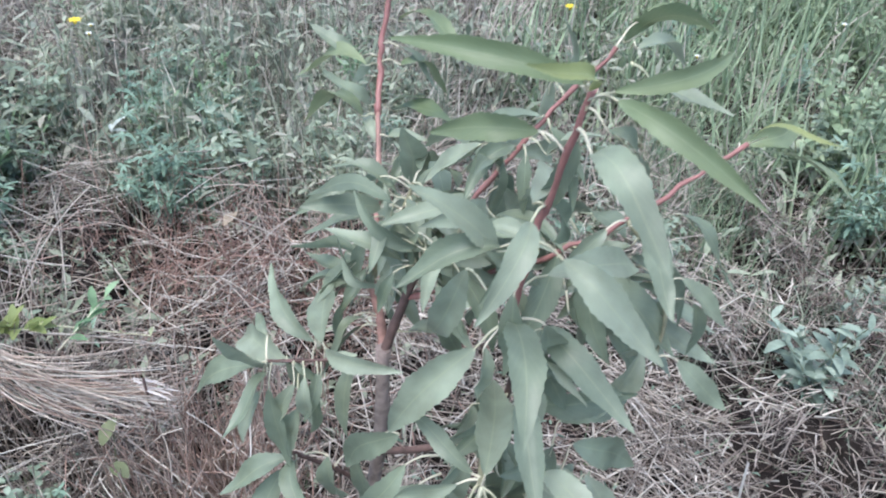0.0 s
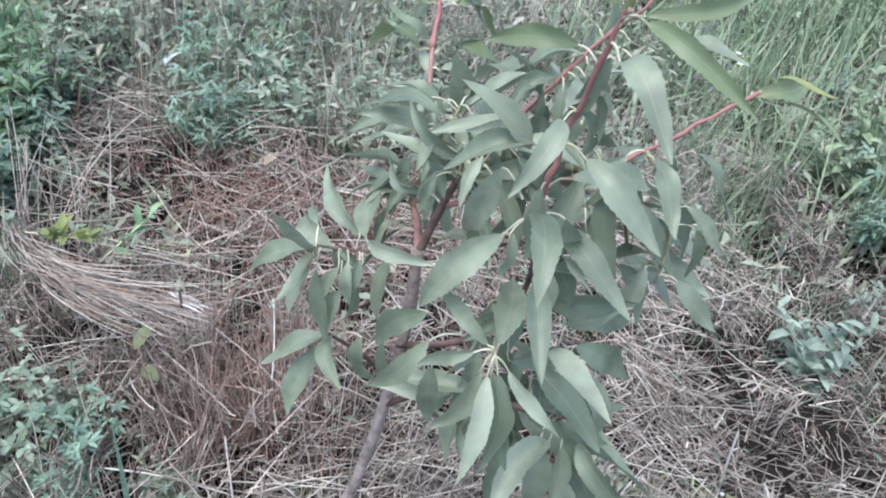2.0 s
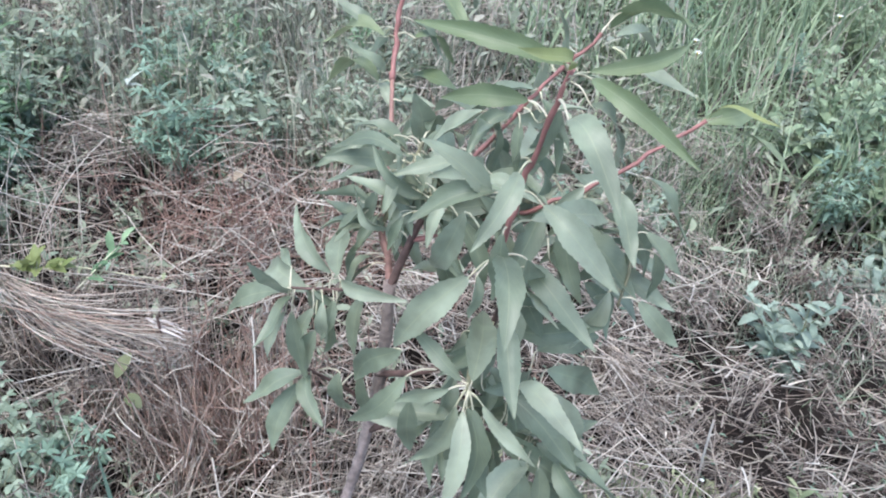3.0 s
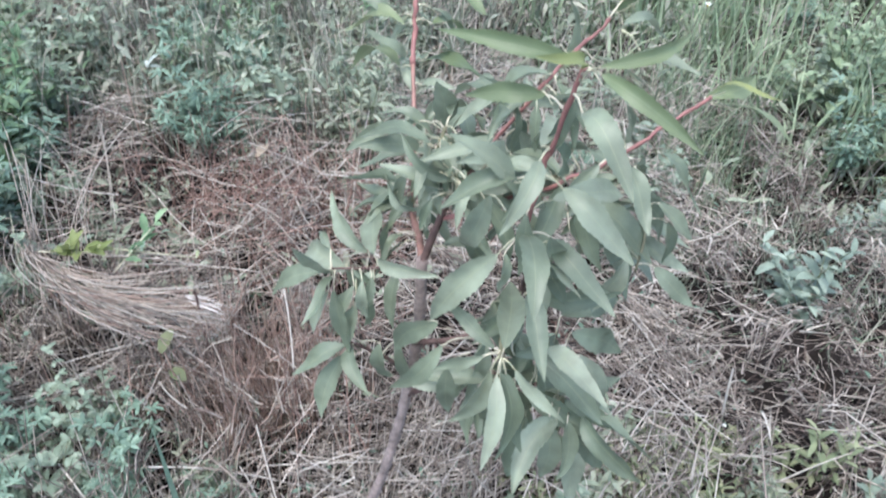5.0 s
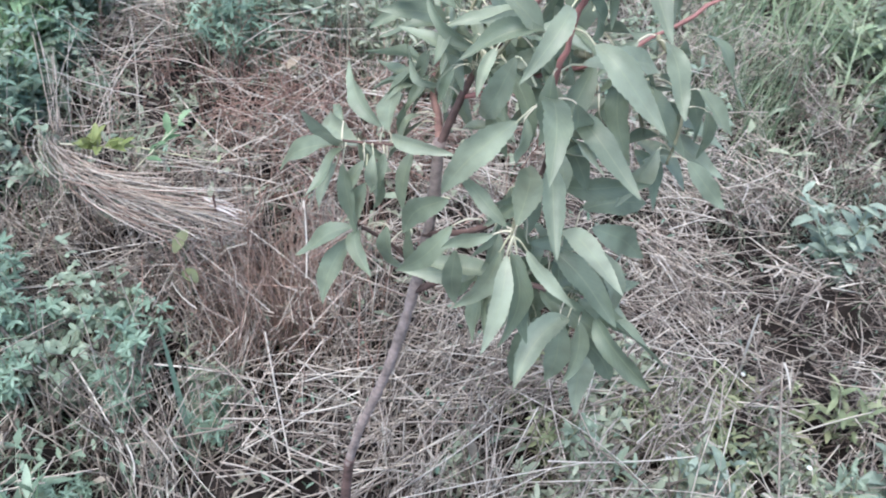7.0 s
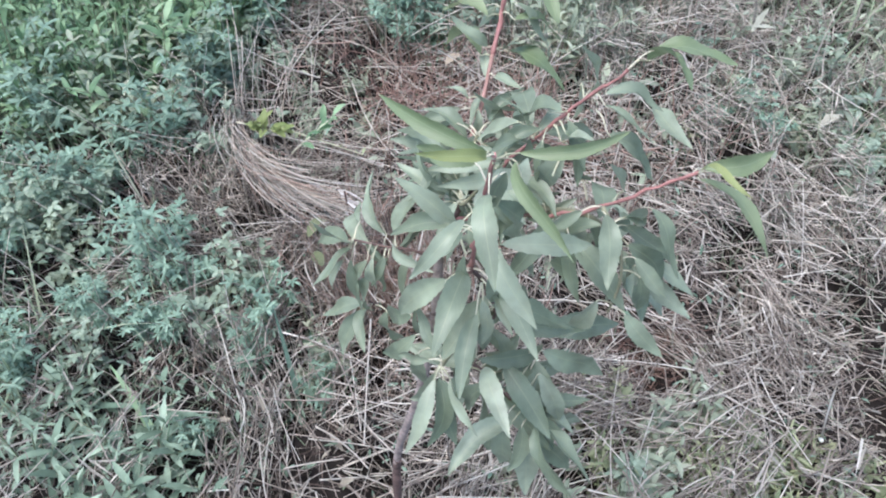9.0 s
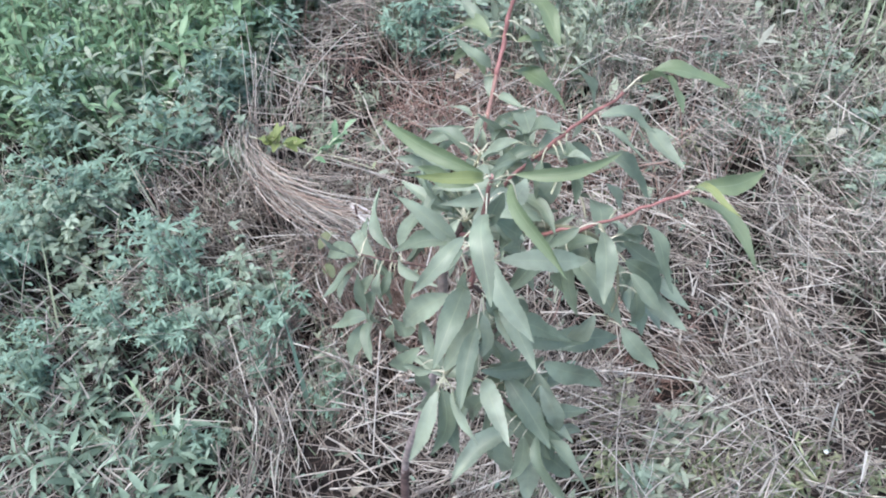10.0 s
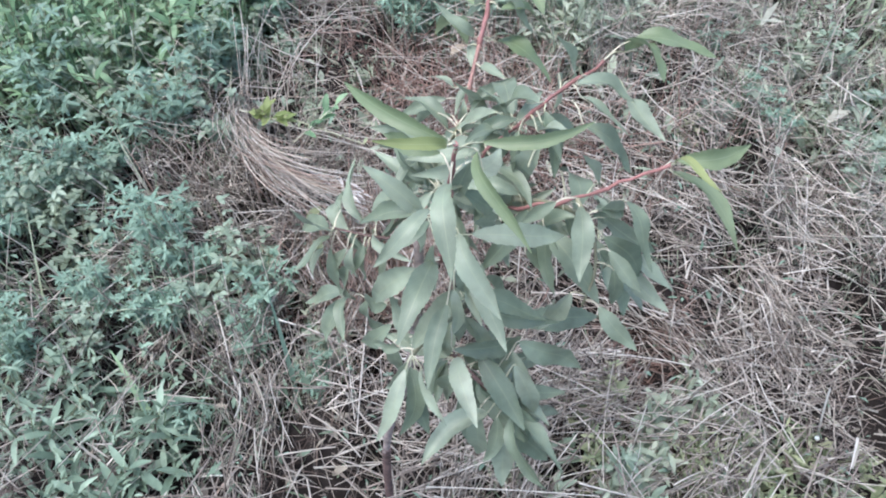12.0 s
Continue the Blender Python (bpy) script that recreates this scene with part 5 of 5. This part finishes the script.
SPUR_LEAVES = [
    (0.307, -0.040, 0.840, 156, 11, 0.048),
    (0.315, -0.047, 0.850, 103, -14, 0.079),
    (0.313, -0.001, 0.793, 75, -32, 0.075),
    (0.301, -0.046, 0.836, 179, -41, 0.043),
    (0.262, -0.021, 0.804, -171, -56, 0.065),
    (0.307, -0.047, 0.824, -167, -67, 0.062),
    (0.314, -0.055, 0.831, -83, -46, 0.058),
    (0.315, -0.051, 0.831, -73, -63, 0.060),
    (0.319, -0.050, 0.830, -30, -71, 0.063),
    (0.325, -0.049, 0.835, -23, -21, 0.042),
    (0.268, -0.027, 0.788, 90, -82, 0.061),
]
leafy(SPUR, spur, SPUR_LEAVES, LEAF, 0.235, 0.08)
LOW_LEAVES = [
    (0.327, 0.017, 0.777, -13, -32, 0.066),
    (0.360, 0.025, 0.785, 2, -70, 0.057),
    (0.336, 0.057, 0.788, 62, -23, 0.077),
    (0.348, 0.045, 0.785, 45, -42, 0.067),
    (0.325, 0.022, 0.693, -109, -77, 0.067),
    (0.356, 0.007, 0.701, -42, -62, 0.063),
    (0.362, 0.012, 0.701, 31, -58, 0.067),
    (0.328, 0.037, 0.758, -46, -53, 0.059),
    (0.363, 0.017, 0.738, 60, -49, 0.065),
    (0.341, -0.026, 0.840, -34, -2, 0.053),
    (0.340, 0.046, 0.760, -18, -67, 0.058),
]
leafy(LOW, low_limb, LOW_LEAVES, LEAF, 0.31)
HANGING_LEAVES = [
    (0.349, 0.167, 0.773, 10, -64, 0.061),
    (0.348, 0.173, 0.777, -10, -28, 0.052),
    (0.356, 0.103, 0.916, -51, -30, 0.051),
    (0.379, 0.133, 0.912, -25, -37, 0.051),
    (0.303, 0.153, 0.880, -46, 21, 0.064),
    (0.306, 0.117, 0.941, 165, -66, 0.062),
    (0.335, 0.090, 0.884, -3, -37, 0.065),
    (0.329, 0.073, 0.866, 83, -58, 0.063),
    (0.370, 0.123, 0.871, 48, -59, 0.062),
]
leafy(HANG, hanging, HANGING_LEAVES, LEAF, 0.31)
SIDE_LEAVES = [
    (0.406, 0.142, 0.963, -23, 20, 0.045),
    (0.407, 0.138, 0.959, -16, -15, 0.064),
    (0.401, 0.157, 0.951, 56, 1, 0.051),
    (0.351, 0.137, 0.910, -93, 62, 0.049),
]
leafy(SIDE, side_shoot, SIDE_LEAVES, {0: LEAF_YELLOW, 1: LEAF_YOUNG, 2: LEAF_YOUNG, -1: LEAF}, 0.28, 0.10, (0,))
TALL_LEAVES = [
    (0.288, 0.176, 0.954, -86, 68, 0.056),
    (0.328, 0.196, 1.001, 40, -14, 0.058),
    (0.321, 0.200, 0.985, -39, 23, 0.072),
    (0.337, 0.111, 1.020, 45, -26, 0.042),
    (0.347, 0.171, 0.971, -29, 5, 0.047),
    (0.326, 0.145, 0.951, 48, -53, 0.064),
    (0.285, 0.141, 0.954, 173, -42, 0.068),
]
leafy(TALL, tall_shoot, TALL_LEAVES, {1: LEAF_YOUNG, 2: LEAF_YOUNG, -1: LEAF}, 0.30)
SHOOT_LEAVES = [
    (0.116, 0.259, 0.905, 173, -20, 0.063),
    (0.141, 0.269, 0.906, 67, -39, 0.063),
    (0.131, 0.274, 0.860, 0, -13, 0.064),
    (0.117, 0.246, 0.866, 159, -26, 0.074),
    (0.128, 0.296, 0.930, -24, -3, 0.064),
    (0.130, 0.302, 0.969, 82, -8, 0.080),
    (0.117, 0.296, 0.969, 138, -9, 0.079),
    (0.114, 0.288, 0.952, 139, -19, 0.076),
    (0.128, 0.300, 0.964, 81, -14, 0.078),
    (0.184, 0.182, 0.850, -77, 62, 0.074),
]
leafy(SHOOT, shoot, SHOOT_LEAVES, {9: LEAF, -1: LEAF_YOUNG}, 0.30, 0.12)
BACK_LEAVES = [
    (0.256, 0.101, 0.913, -139, -8, 0.053),
    (0.212, 0.081, 0.909, 171, -15, 0.060),
    (0.213, 0.181, 0.845, 120, -6, 0.082),
    (0.214, 0.082, 0.895, -87, -4, 0.042),
    (0.267, 0.095, 0.912, -107, 19, 0.061),
    (0.189, 0.137, 0.820, 177, -60, 0.066),
    (0.245, 0.159, 0.904, 138, -23, 0.083),
    (0.264, 0.138, 0.901, 113, -55, 0.070),
    (0.217, 0.187, 0.835, 143, -60, 0.071),
    (0.257, 0.110, 0.881, 134, -42, 0.070),
    (0.272, 0.102, 0.861, 138, -72, 0.062),
]
leafy(BACK, back_limb, BACK_LEAVES, LEAF, 0.24)
WEST_LEAVES = [
    (0.176, 0.036, 0.820, 142, 17, 0.060),
    (0.175, 0.048, 0.808, 111, -13, 0.076),
    (0.182, 0.039, 0.814, -10, 9, 0.052),
    (0.150, 0.019, 0.804, -114, 55, 0.054),
    (0.162, 0.025, 0.805, 143, -23, 0.075),
    (0.145, 0.015, 0.807, 175, -43, 0.069),
    (0.156, 0.008, 0.812, -98, -18, 0.043),
    (0.158, -0.004, 0.808, -138, -71, 0.042),
    (0.158, 0.005, 0.801, -34, -74, 0.055),
    (0.173, 0.011, 0.805, -157, -69, 0.042),
    (0.184, 0.027, 0.802, -151, -79, 0.049),
    (0.197, 0.046, 0.798, -78, -65, 0.046),
    (0.176, 0.008, 0.786, 147, -81, 0.061),
]
leafy(WEST, west_twig, WEST_LEAVES, LEAF, 0.26)
LOW_WEST_LEAVES = [
    (0.165, 0.006, 0.735, -153, -35, 0.053),
    (0.160, 0.007, 0.719, -112, -63, 0.060),
    (0.170, 0.008, 0.732, -52, 1, 0.047),
    (0.197, 0.005, 0.751, 92, -75, 0.058),
    (0.257, -0.019, 0.826, 162, -56, 0.068),
    (0.200, 0.040, 0.720, 97, -86, 0.059),
]
leafy(LOW_WEST, low_west, LOW_WEST_LEAVES, LEAF, 0.28)


# distance to the line from the trunk's fork towards the camera
def from_sight_line(p):
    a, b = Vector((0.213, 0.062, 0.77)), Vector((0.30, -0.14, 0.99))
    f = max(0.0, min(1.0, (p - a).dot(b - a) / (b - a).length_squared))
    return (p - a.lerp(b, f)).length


def inner_leaves(twig, parent, count, size, low, high, ratio=0.30, most=45):
    """Smaller leaves that fill the crown between the long ones."""
    path = smooth_path(twig, 10)
    for k in range(count):
        p = path[int(tree_rng.integers(int(low * (len(path) - 1)), int(high * (len(path) - 1)) + 1))]
        heading = float(tree_rng.uniform(0, 360))
        p = p + Vector((math.cos(radians(heading)), math.sin(radians(heading)), 0.2)) * 0.012 * float(tree_rng.uniform(0.5, 1.8))
        rise, long = float(np.clip(tree_rng.normal(-30, 38), -85, most)), size * float(tree_rng.uniform(0.65, 1.2))
        tip = p + Vector((math.cos(radians(rise)) * math.cos(radians(heading)), math.cos(radians(rise)) * math.sin(radians(heading)), math.sin(radians(rise)))) * long
        # leaves that would hide the trunk's fork from the camera are left out
        if min(from_sight_line(p.lerp(tip, f)) for f in (0, 0.25, 0.5, 0.75, 1)) < 0.036:
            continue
        tree_leaf(p, heading, rise, long, parent, LEAF, twig, ratio, float(tree_rng.uniform(0.05, 0.18)), float(tree_rng.uniform(0.2, 0.8)), float(tree_rng.normal(0, 0.6)))


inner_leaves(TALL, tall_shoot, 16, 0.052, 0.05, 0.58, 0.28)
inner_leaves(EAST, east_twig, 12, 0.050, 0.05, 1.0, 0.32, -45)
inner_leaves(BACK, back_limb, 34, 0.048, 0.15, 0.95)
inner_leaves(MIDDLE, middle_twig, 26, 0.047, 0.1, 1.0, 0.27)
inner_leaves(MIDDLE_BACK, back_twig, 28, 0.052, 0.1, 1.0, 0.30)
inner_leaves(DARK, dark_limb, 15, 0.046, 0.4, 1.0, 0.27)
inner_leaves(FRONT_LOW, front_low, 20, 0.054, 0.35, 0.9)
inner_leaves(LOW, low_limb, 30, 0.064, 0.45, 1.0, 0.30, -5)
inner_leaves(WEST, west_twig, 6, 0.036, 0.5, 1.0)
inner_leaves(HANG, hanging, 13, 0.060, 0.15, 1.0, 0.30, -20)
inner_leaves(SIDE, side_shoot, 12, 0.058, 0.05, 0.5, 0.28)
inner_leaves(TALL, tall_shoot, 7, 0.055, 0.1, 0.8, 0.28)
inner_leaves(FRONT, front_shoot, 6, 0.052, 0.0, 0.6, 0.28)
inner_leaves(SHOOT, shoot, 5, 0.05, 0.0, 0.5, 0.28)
